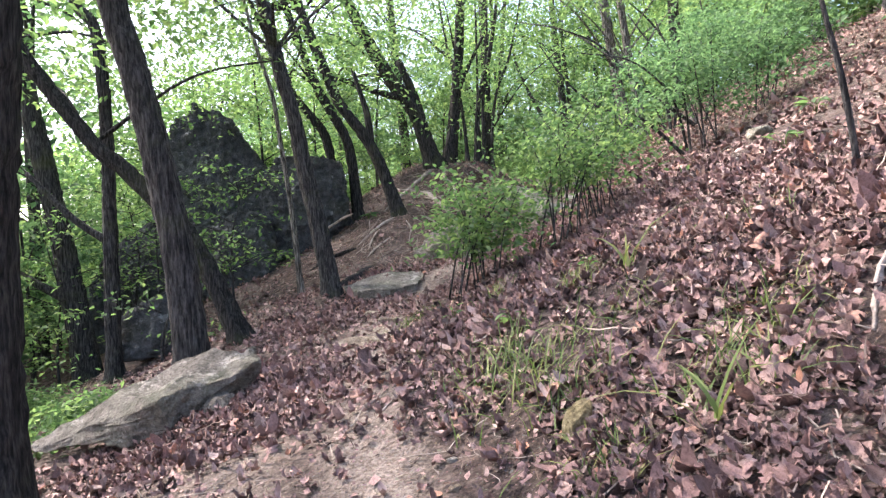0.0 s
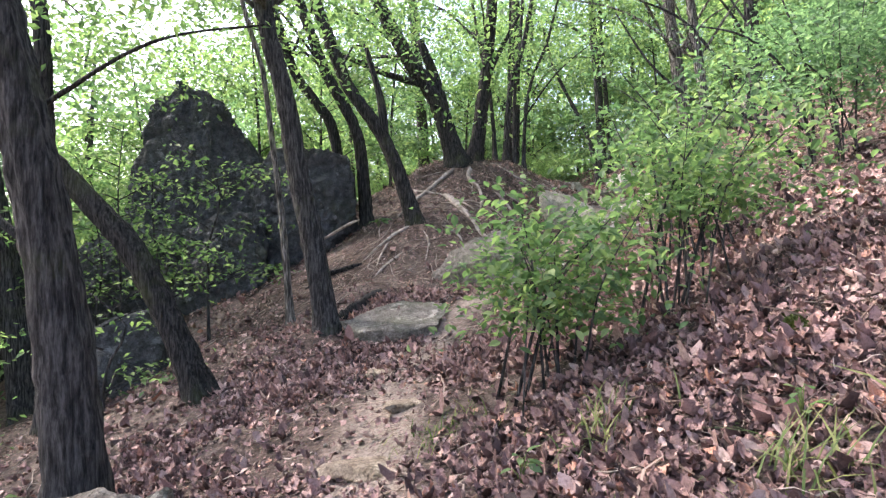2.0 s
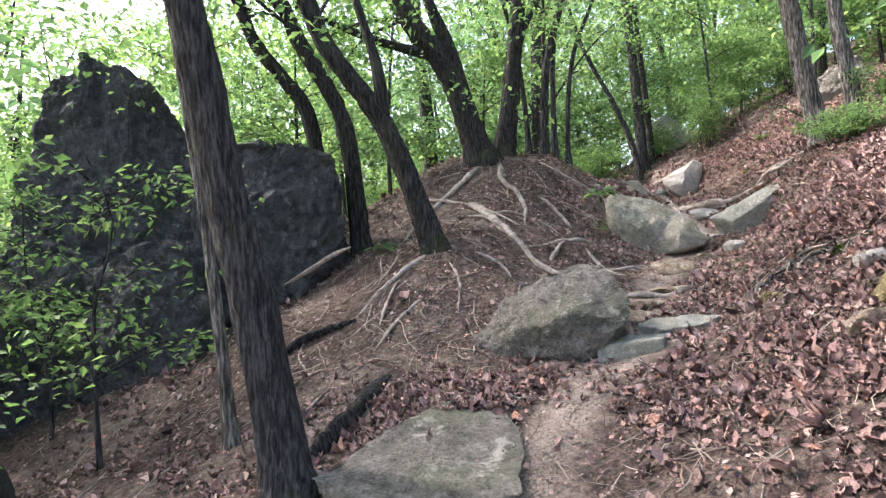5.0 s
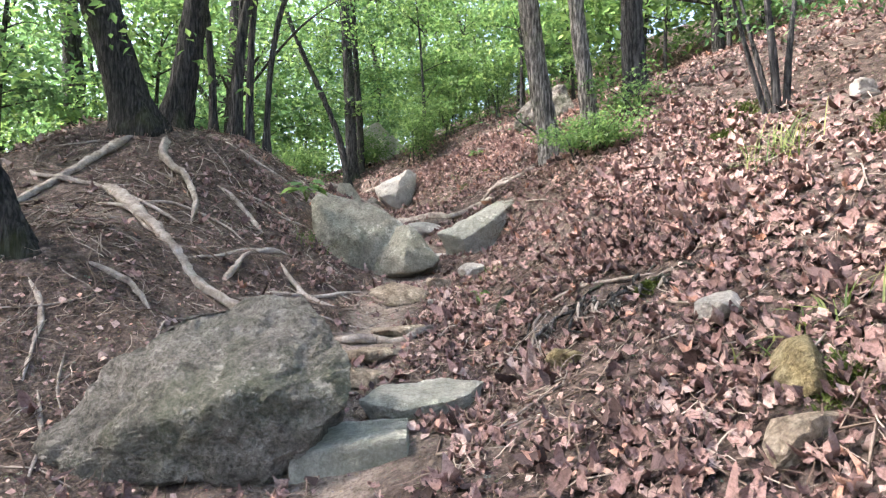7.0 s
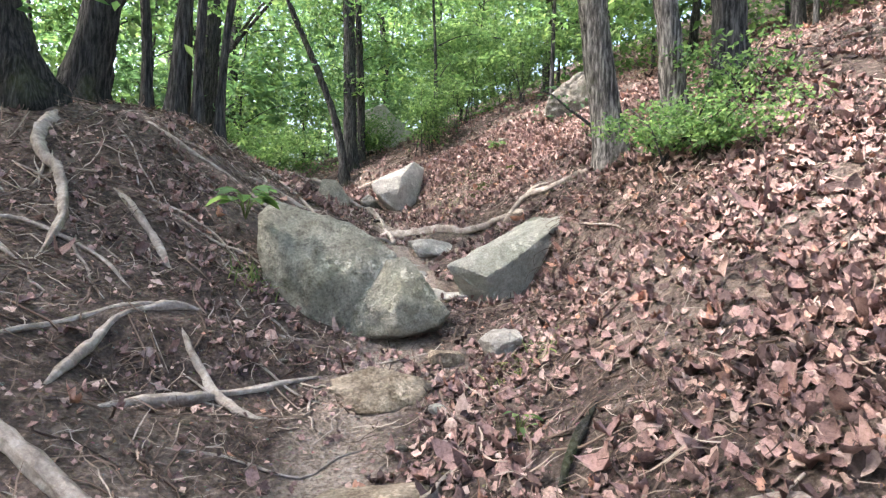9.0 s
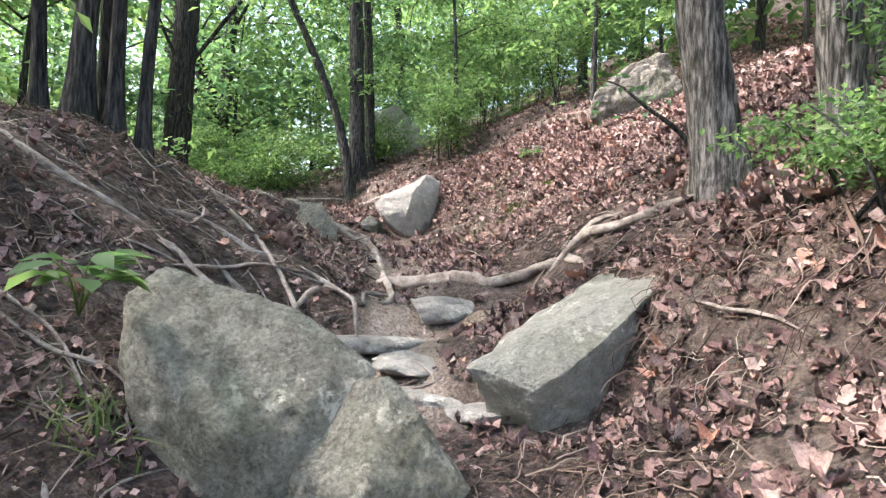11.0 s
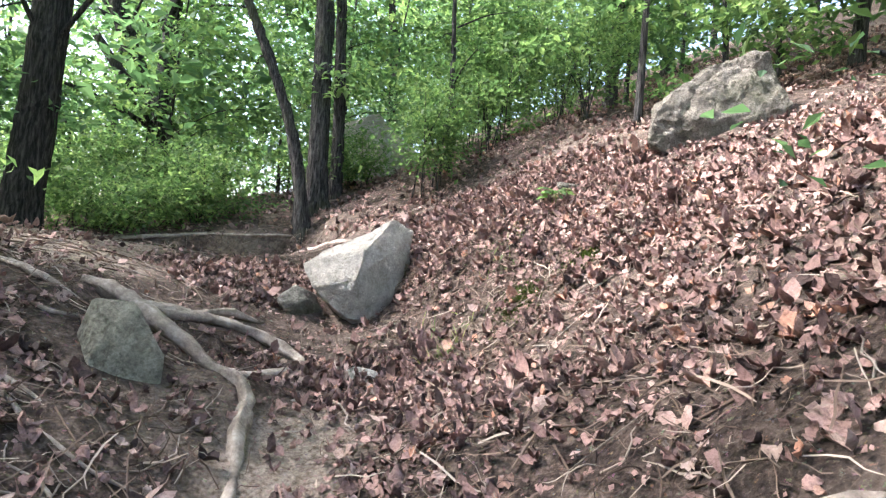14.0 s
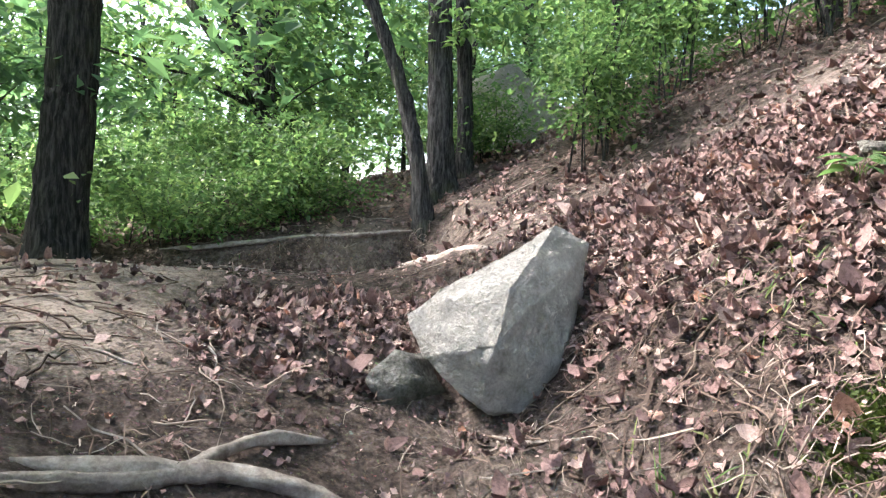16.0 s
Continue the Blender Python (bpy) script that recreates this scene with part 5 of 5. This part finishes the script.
bare_bush([[(3.73, 8.74, 3.1, 0.03), (2.89, 8.72, 3.79, 0.022), (2.37, 8.7, 4.37, 0.015), (1.83, 8.7, 4.64, 0.008)], [(3.7, 8.7, 3.1, 0.025), (3.4, 8.9, 4.0, 0.018), (2.9, 9.0, 4.9, 0.01)],
           [(3.75, 8.7, 3.1, 0.02), (3.9, 8.6, 3.9, 0.015), (3.7, 8.4, 4.8, 0.008)]], "arching half-bare bush high on the bank")
bare_bush([[(2.19, 3.24, 1.6, 0.02), (2.12, 3.22, 2.22, 0.017), (2.04, 3.21, 2.63, 0.013), (1.98, 3.2, 3.2, 0.007)]], "single thin bare stem on the bank")
bare_bush([[(3.8, 10.03, 3.25, 0.03), (3.76, 10.03, 3.8, 0.026), (3.7, 10.05, 4.4, 0.012)], [(3.83, 10.0, 3.25, 0.025), (3.9, 10.0, 3.8, 0.02), (4.05, 10.0, 4.5, 0.01)], [(3.78, 10.08, 3.25, 0.022), (3.6, 10.1, 3.75, 0.016), (3.4, 10.1, 4.3, 0.007)],
           [(3.82, 10.06, 3.25, 0.02), (3.82, 10.2, 3.8, 0.016), (3.85, 10.4, 4.5, 0.007)]], "clump of pale grey stems on the leafy bank")
bare_bush([[(4.5, 13.35, 3.6, 0.022), (4.28, 13.46, 3.9, 0.017), (4.12, 13.54, 4.03, 0.012), (3.98, 13.61, 4.16, 0.008), (3.9, 13.66, 4.2, 0.004)]], "crooked dead branch rising beside a tree")

AVOID.extend([(1.82, 9.85, 0.16), (1.98, 9.65, 0.18), (2.1, 9.5, 0.14)])
for k in range(46):
    r = np.random.default_rng(1200 + k)
    u = r.random()
    x, y = 1.72 + 0.42 * u + r.normal(0, 0.05), 9.95 - 0.5 * u + r.normal(0, 0.05)
    a, l = r.normal(-0.9, 0.9), r.uniform(0.06, 0.17)
    z = float(height(x, y))
    pts = [(x, y, z), (x + math.cos(a) * l * 0.5, y + math.sin(a) * l * 0.5, z + r.uniform(0.02, 0.08)), (x + math.cos(a) * l - 0.03, y + math.sin(a) * l, z), (x + math.cos(a + 0.6) * l * 1.3 - 0.05, y + math.sin(a + 0.6) * l * 1.3, z)]
    root(pts, r.uniform(0.009, 0.018), 0.006, "dark twisted root of a tangle on the bank", seed=1300 + k, mat=(BARK_PALE, TWIG, BARK)[k % 3], lift=1.6, fixed=True, group="tangled roots on the bank")
root([(3.36, 12.42, 3.02), (3.3, 12.22, 2.95), (3.32, 12.05, 2.9), (3.28, 11.86, 2.84)], 0.014, 0.009, "pale bare stick leaning on the cut bank", "stick", TWIG, 2.0, "fallen wood", 95, True)

# ---- twigs and rootlets ----
def twigs(name, spots, lengths, radius, mat, label, category, lift=0.004, seed=0, wave=0.12):
    r = np.random.default_rng(seed)
    pieces = []
    for (x, y), l in zip(spots, lengths):
        a = r.uniform(0, 6.28)
        s = np.linspace(-0.5, 0.5, 5)
        bx, by = x + math.cos(a) * s * l + r.normal(0, wave * l, 5) * 0.5, y + math.sin(a) * s * l + r.normal(0, wave * l, 5) * 0.5
        rr = radius * r.uniform(0.5, 1.4)
        z = height(bx, by) + lift + rr + r.uniform(0, 0.03) * r.random()
        pieces.append(tube(np.column_stack([bx, by, z, rr * np.array([1, 1, 0.9, 0.75, 0.5])]), 3, 0, 0, 0, 1))
    v, f = joined(pieces)
    return tagged(new(name, mesh_np(name, v, f, mat)), label, category, kind="stuff")


SPOTS = np.array(AVOID)
TAKEN = np.zeros((520, 340), dtype=bool)
for ax_, ay_, ar_ in SPOTS:
    i0, j0, k0 = int((ay_ + 1) / 0.05), int((ax_ + 5.5) / 0.05), int(ar_ / 0.05) + 1
    for i in range(max(0, i0 - k0), min(520, i0 + k0 + 1)):
        for j in range(max(0, j0 - k0), min(340, j0 + k0 + 1)):
            if math.hypot((i + 0.5) * 0.05 - 1 - ay_, (j + 0.5) * 0.05 - 5.5 - ax_) < ar_:
                TAKEN[i, j] = True


def free(x, y):
    """1 where no rock or root lies, nearly 0 on them."""
    i, j = np.clip(((y + 1) / 0.05).astype(int), 0, 519), np.clip(((x + 5.5) / 0.05).astype(int), 0, 339)
    return np.where(TAKEN[i, j], 0.03, 1.0)


def scattered(n, seed, keep):
    r = np.random.default_rng(seed)
    out = []
    while len(out) < n:
        p = np.column_stack([r.uniform(-5.5, 13.5, 6000), r.uniform(-1, 25, 6000)])
        p = p[r.random(6000) < keep(p[:, 0], p[:, 1]) * free(p[:, 0], p[:, 1])]
        out += [tuple(q) for q in p]
    return out[:n]


def on_mound(x, y):
    u = x - trail_x(y)
    return np.clip((y - 9.3) / 1.0, 0, 1) * np.clip((18.5 - y) / 1.5, 0, 1) * np.clip((-0.15 - u) / 0.3, 0, 1) * np.clip((u + 4.2) / 1.2, 0, 1)


for k, (x, y) in enumerate(scattered(150, 9, on_mound)):
    r = np.random.default_rng(900 + k)
    a, l = r.uniform(0, 6.28), r.uniform(0.12, 0.3)
    pts = [(x, y)]
    for _ in range(4):
        gx, gy = slope(x, y)
        a += r.normal(0, 0.7)
        x, y = x + math.cos(a) * l * 0.7 - float(gx) * l * 0.5, y + math.sin(a) * l * 0.7 - float(gy) * l * 0.5
        pts.append((x, y))
    root(pts, r.uniform(0.005, 0.014), 0.004, "thin pale root winding over the mound", seed=700 + k, lift=0.7)
sp = scattered(2600, 1, lambda x, y: 0.03 + on_mound(x, y) + 0.6 * (np.abs(x - trail_x(y) - 0.9) < 0.4) * (y > 8) * (y < 17.5))
twigs("rootlets", sp, np.random.default_rng(2).uniform(0.06, 0.4, len(sp)), 0.0042, STRAW, "thin brown rootlets matting the worn mound", "roots", 0.0, 3, 0.2)
sp = scattered(2300, 4, lambda x, y: 0.5 + 0 * x)
twigs("twigs", sp, np.random.default_rng(5).uniform(0.06, 0.5, len(sp)), 0.0038, TWIG, "dry twigs scattered over the leaf litter", "twigs", 0.012, 6, 0.1)
def hanging(spots, seed):
    r = np.random.default_rng(seed)
    pieces = []
    for x, y in spots:
        z = float(height(x, y))
        l, k = r.uniform(0.05, 0.2), r.uniform(-0.06, 0.06, 3)
        gx, gy = slope(x, y)
        n = math.hypot(float(gx), float(gy)) + 0.01
        dx, dy = -float(gx) / n, -float(gy) / n
        rows = [(x, y, z, 0.0026), (x + dx * 0.05 + k[0] * 0.3, y + dy * 0.05, z + 0.012, 0.0023), (x + dx * (0.05 + l * 0.4) + k[0], y + dy * (0.05 + l * 0.4) + k[1], z - l * 0.25, 0.002), (x + dx * (0.05 + l * 0.6) + k[2], y + dy * (0.05 + l * 0.6), z - l * 0.7, 0.0012)]
        pieces.append(tube(spline(rows, 0.08), 3, 0, 0, 0, 1))
    v, f = joined(pieces)
    return tagged(new("rootlets", mesh_np("rootlets", v, f, STRAW)), "brown rootlets hanging from the cut bank", "roots", kind="stuff")


hanging(scattered(700, 77, lambda x, y: (np.abs(x - trail_x(y) - 0.95) < 0.45) * (y > 7.5) * (y < 18) + 0.5 * on_mound(x, y)), 78)

hanging(scattered(520, 79, lambda x, y: (np.abs(x - 3.42) < 0.2) * (y > 11.4) * (y < 12.8) + 0.6 * (np.abs(x - 4.75) < 0.35) * (np.abs(y - 16.5) < 0.7) + (x > 1.6) * (x < 4.3) * (np.abs(y - 20.4) < 0.12)), 80)

# ---- plants near the ground ----
def blades(n, length, spread_r, seed, width=0.008):
    """Arching grass blades as strips."""
    r = np.random.default_rng(seed)
    s = np.linspace(0, 1, 5)
    vs, fs = [], []
    for k in range(n):
        a, l, out = r.uniform(0, 6.28), length * r.uniform(0.45, 1.0), r.uniform(0.3, 1.1)
        b = np.array([r.normal(0, spread_r * 0.4), r.normal(0, spread_r * 0.4), -0.02])
        c = b + np.column_stack([np.cos(a) * s * l * out * s ** 0.6, np.sin(a) * s * l * out * s ** 0.6, l * (s - 0.55 * out * s ** 2.2)])
        w = width * (1 - s ** 2 * 0.9) * 0.5
        side = np.array([-math.sin(a), math.cos(a), 0])
        base = len(vs) * 10
        vs.append(np.concatenate([c + side * w[:, None], c - side * w[:, None]]))
        fs += [(base + i, base + i + 1, base + 6 + i, base + 5 + i) for i in range(4)]
    return np.concatenate(vs), np.array(fs)


def grass(x, y, n, length, seed, label="tuft of green and straw-coloured grass", wide=0.12, width=0.008, mat=None):
    v, f = blades(n, length, wide, seed, width)
    v[:, 2] += height(x + v[:, 0], y + v[:, 1]) - float(height(x, y))
    ob = tagged(new("grass_tuft", mesh_np("grass_tuft", v, f, mat or GRASS)), label, "grass", "grass tufts", "stuff")
    ob.location = (x, y, float(height(x, y)))
    return ob


for k, (x, y, n, l, w) in enumerate(((0.32, 2.85, 150, 0.24, 0.34), (0.52, 2.6, 90, 0.22, 0.3), (0.2, 3.15, 90, 0.2, 0.3), (0.98, 2.2, 110, 0.22, 0.3), (0.5, 2.05, 90, 0.18, 0.25), (1.25, 2.45, 60, 0.2, 0.25), (0.35, 4.3, 70, 0.2, 0.3),
                                     (-0.25, 5.05, 80, 0.14, 0.3), (0.75, 3.6, 50, 0.28, 0.2), (2.35, 11.55, 70, 0.16, 0.25), (4.25, 16.2, 60, 0.14, 0.25), (1.9, 8.6, 40, 0.2, 0.2), (3.2, 9.6, 70, 0.3, 0.2), 
                                     (4.75, 16.6, 60, 0.12, 0.3), (0.85, 3.0, 60, 0.16, 0.35), (0.1, 3.7, 60, 0.14, 0.35), (1.7, 3.4, 40, 0.2, 0.3), (2.3, 7.9, 40, 0.2, 0.3), (1.3, 12.72, 55, 0.2, 0.16))):
    grass(x, y, n, l, 300 + k, wide=w)
grass(1.0, 3.45, 6, 0.5, 330, "few long yellow-green grass blades", 0.05, 0.02)
grass(0.82, 2.0, 5, 0.5, 331, "few long yellow-green grass blades", 0.05, 0.02)


def herb(x, y, z, n, size, label, seed, leaf=None, up=0.12, name="seedling"):
    """A small plant: a rosette of broad leaves on thin stalks."""
    r = np.random.default_rng(seed)
    ob = empty(name, (x, y, z), label, "plant", "small plants")
    a = r.uniform(0, 6.28, n)
    d = r.uniform(0.3, 1.0, n) * size * 0.7
    at = np.column_stack([np.cos(a) * d, np.sin(a) * d, up * r.uniform(0.5, 1.1, n)])
    v, f = leaf_cloud(at, size * r.uniform(0.6, 1.1, n), a, r.normal(0.15, 0.25, n), r.normal(0, 0.3, n), BROAD_LEAF)
    part("leaves", mesh_np("leaves", v, f, leaf or LEAF_BRIGHT), ob)
    for p in at[:12]:
        v, q, t = tube(np.array([(0, 0, -0.03, 0.003), (*(p * np.array([0.4, 0.4, 0.7])), 0.0025), (*p, 0.0015)]), 4)
        part("stalk", mesh_np("stalk", v, [q, t], GRASS), ob)
    return ob


def herb_on(x, y, *rest, **kw):
    return herb(x, y, float(height(x, y)), *rest, **kw)


herb(1.25, 12.66, 2.94, 26, 0.14, "bright broad-leaved plant growing on a boulder", 400, up=0.14, name="broadleaf_plant")
herb_on(2.0, 11.0, 7, 0.06, "bright green seedling on the trail", 401)
herb_on(5.35, 16.9, 18, 0.11, "broad-leaved seedling on the leafy bank", 402)
herb_on(-1.35, 11.9, 10, 0.14, "broad-leaved plant at the rim of the mound", 403)
herb_on(0.35, 3.3, 9, 0.07, "green seedling among grass", 404)
herb_on(0.9, 3.9, 9, 0.06, "green seedling among dry leaves", 405)
herb_on(0.05, 4.2, 9, 0.06, "green seedling among dry leaves", 406)
herb_on(-2.4, 3.4, 16, 0.08, "green herb beside the slab", 407)
herb_on(-3.0, 4.6, 18, 0.09, "green herb beside the gully", 408)
herb_on(3.85, 12.3, 10, 0.07, "green seedling on the bank", 409)
herb_on(3.3, 5.4, 10, 0.12, "green seedling high on the bank", 410)
herb_on(2.4, 4.3, 10, 0.10, "green seedling on the bank", 411)


def moss(x, y, r0, seed):
    r = np.random.default_rng(seed)
    n = int(2600 * r0 / 0.2)
    d = r.standard_normal((n, 2)) * r0 * 0.42
    px, py = x + d[:, 0], y + d[:, 1]
    at = np.column_stack([px, py, height(px, py) + 0.035 * np.exp(-(d ** 2).sum(1) / (r0 * 0.4) ** 2) * r.random(n)])
    v, f = leaf_cloud(at, r.uniform(0.012, 0.028, n), r.uniform(0, 6.28, n), r.uniform(-1.4, -0.3, n), r.normal(0, 0.3, n), SIMPLE_LEAF)
    return tagged(new("moss_patch", mesh_np("moss_patch", v, f, MOSS)), "soft green moss cushion on the bank", "moss", "moss patches")


for k, (x, y, r0) in enumerate(((4.0, 10.4, 0.22), (3.55, 10.3, 0.2), (4.62, 16.1, 0.14), (5.0, 16.0, 0.14), (2.05, 9.5, 0.06), (3.28, 12.72, 0.05), (1.7, 8.35, 0.12), (1.2, 4.5, 0.1), (3.3, 9.0, 0.15))):
    moss(x, y, r0, 500 + k)

# ---- leaf litter ----
def litter(n, seed, keep, shapes, size):
    r = np.random.default_rng(seed)
    p = np.array(scattered(n, seed, keep))
    sx_, sy_ = slope(p[:, 0], p[:, 1], 0.15)
    vs, fs, k0 = [], [], 0
    kind = r.integers(0, len(shapes), n)
    for k, shape in enumerate(shapes):
        i = np.nonzero(kind == k)[0]
        m = len(i)
        yaw = r.uniform(0, 6.28, m)
        lean = np.column_stack([-sx_[i], -sy_[i], np.ones(m)]) + np.column_stack([r.normal(0, 0.5, m), r.normal(0, 0.5, m), np.zeros(m)])
        lean /= np.linalg.norm(lean, axis=1)[:, None]
        ax = np.column_stack([np.cos(yaw), np.sin(yaw), np.zeros(m)])
        ax -= lean * (ax * lean).sum(1)[:, None]
        ax /= np.linalg.norm(ax, axis=1)[:, None]
        ay = np.cross(lean, ax)
        s = size * np.exp(r.normal(0, 0.34, m))
        lv, lf = shape
        z = height(p[i, 0], p[i, 1]) + 0.006 + r.random(m) ** 2 * 0.035
        v = s[:, None, None] * (lv[None, :, 0:1] * ax[:, None, :] + lv[None, :, 1:2] * ay[:, None, :] + lv[None, :, 2:3] * lean[:, None, :]) + np.column_stack([p[i], z])[:, None, :]
        vs.append(v.reshape(-1, 3))
        fs.append((lf[None] + (np.arange(m) * len(lv))[:, None, None]).reshape(-1, 4) + k0)
        k0 += m * len(lv)
    return np.concatenate(vs), np.concatenate(fs)


def terrace(x, y):
    """1 on the level sandy part of the path."""
    return np.clip((y - 16.8) / 0.6, 0, 1) * np.clip((20.2 - y) / 0.3, 0, 1) * np.clip((3.0 - x) / 0.5, 0, 1)


def cover(x, y):
    u = x - trail_x(y)
    right = np.clip((u - 0.15) / 0.5, 0, 1)
    left = np.clip((-0.2 - u) / 0.5, 0, 1)
    bare = np.clip(fractal(x, y, 1.3, 40) * 2.0 + 0.7, 0.12 + 0.5 * np.clip(u - 0.9, 0, 1), 1)
    bare = bare * (1 - 0.75 * np.exp(-((u - 0.85) / 0.45) ** 2) * np.clip((y - 7.5) / 1.0, 0, 1) * (0.75 + 0.25 * fractal(x, y, 1.7, 41)))
    return (np.where(y < 8, 0.4, 0.12) + 0.55 * np.clip((y - 15.2) / 0.5, 0, 1) * (y < 19.9) + 0.88 * right + 0.75 * left) * bare * (1 - 0.72 * on_mound(x, y)) * (1 - 0.92 * terrace(x, y))


def close_by(x, y):
    return cover(x, y) * (np.abs(x - trail_x(y) - 0.5) < 2.1) * (y < 18.5)


def crumpled(shape, seed):
    lv, lf = shape
    r = np.random.default_rng(seed)
    return lv * np.array([1, r.uniform(0.85, 1.25), 1]) + r.normal(0, 0.035, lv.shape) * np.array([0.8, 1.1, 2.6]), lf


LOBED = [crumpled(curled_leaf(c, f, w), k) for k, (c, f, w) in enumerate(((0.45, 0.5, 1.0), (1.2, 0.9, 0.85), (-0.7, 0.4, 1.1), (1.1, 1.6, 0.75), (0.35, -0.7, 1.05), (-1.0, -0.8, 0.95), (0.7, 1.3, 0.8), (1.5, 0.4, 0.9)))]
def stations(lv, picks):
    """A leaf of fewer cross rows."""
    return lv[np.concatenate([np.arange(3) + 3 * p for p in picks])], np.array([q for k in range(len(picks) - 1) for q in ((3 * k, 3 * k + 1, 3 * k + 4, 3 * k + 3), (3 * k + 1, 3 * k + 2, 3 * k + 5, 3 * k + 4))])


SHORT = [stations(lv, (0, 2, 3, 4, 6, 7)) for lv, _ in LOBED]
BIT = [(np.array([(-0.5, -0.2, 0), (0.3, -0.35, 0.1), (0.5, 0.3, 0), (-0.2, 0.4, 0.15)]) * q, np.array([(0, 1, 2, 3)])) for q in (0.7, 1.0, 1.3)]
v, f = litter(24000, 61, close_by, LOBED, 0.053)
leaf_litter = tagged(new("leaf_litter", mesh_np("leaf_litter", v, f, DEAD, True)), "curled red-brown dry oak leaves covering the ground", "dry leaves", kind="stuff")
MINI = [stations(lv * np.array([1, 1.15, 1]), (0, 2, 4, 7)) for lv, _ in LOBED]
v, f = litter(44000, 65, lambda x, y: cover(x, y) * ((np.abs(x - trail_x(y) - 0.5) > 2.3) | (y > 18)), MINI, 0.05)
tagged(new("leaf_litter", mesh_np("leaf_litter", v, f, DEAD, True)), "red-brown dry leaves high on the hillside", "dry leaves", kind="stuff")
v, f = litter(34000, 62, lambda x, y: cover(x, y) * (np.abs(x - trail_x(y) - 0.5) < 2.5) * (y < 18.5), SHORT, 0.046)
tagged(new("leaf_litter", mesh_np("leaf_litter", v, f, DEAD, True)), "red-brown dry leaves covering the hillside", "dry leaves", kind="stuff")
v, f = litter(90000, 64, lambda x, y: (0.3 + 0.15 * close_by(x, y) + 0.3 * on_mound(x, y)) * (1 - 0.75 * terrace(x, y)), BIT, 0.02)
tagged(new("leaf_crumbs", mesh_np("leaf_crumbs", v, f, DEAD, True)), "broken bits of dry leaves on the soil", "dry leaves", kind="stuff")
def strip(bend, seed):
    r = np.random.default_rng(seed)
    x = np.linspace(-0.5, 0.5, 5)
    yv, zv = bend * x * x * 2 + r.normal(0, 0.03, 5), r.uniform(0, 0.12, 5)
    w = np.array([0.012, 0.016, 0.016, 0.012, 0.005])
    return np.concatenate([np.column_stack([x, yv + w, zv]), np.column_stack([x, yv - w, zv])]), np.array([(k, k + 1, k + 6, k + 5) for k in range(4)])


STRIPS = [strip(q, k) for k, q in enumerate((0.0, 0.3, -0.4, 0.7, 0.15, -0.2))]
v, f = litter(42000, 66, lambda x, y: 0.1 * (1 - 0.8 * terrace(x, y)) + on_mound(x, y) * (1 - np.clip((y - 16.5) / 0.5, 0, 1)) + 0.42 * close_by(x, y) + 1.9 * np.exp(-((x - trail_x(y) - 0.9) / 0.45) ** 2) * (y > 7.5) * (y < 18), STRIPS, 0.11)
tagged(new("dry_straw", mesh_np("dry_straw", v, f, STRAW, True)), "dry pine straw and root fibres on the soil", "straw", kind="stuff")
singles = [mesh_np("dry_leaf", lv * 0.08, lf, DEAD, True) for lv, lf in LOBED]
sp = scattered(300, 63, lambda x, y: close_by(x, y) * (x > trail_x(y)))
for k, (x, y) in enumerate(sp):
    ob = part("dry_leaf", singles[k % 8], ground)
    a, b = slope(x, y)
    ob.matrix_world = Matrix.Translation((x, y, float(height(x, y)) + 0.03)) @ Vector((-float(a), -float(b), 1)).to_track_quat("Z", "Y").to_matrix().to_4x4() @ pose(0, 0, 0, rng.normal(0, 18), rng.normal(0, 18), rng.uniform(0, 360))
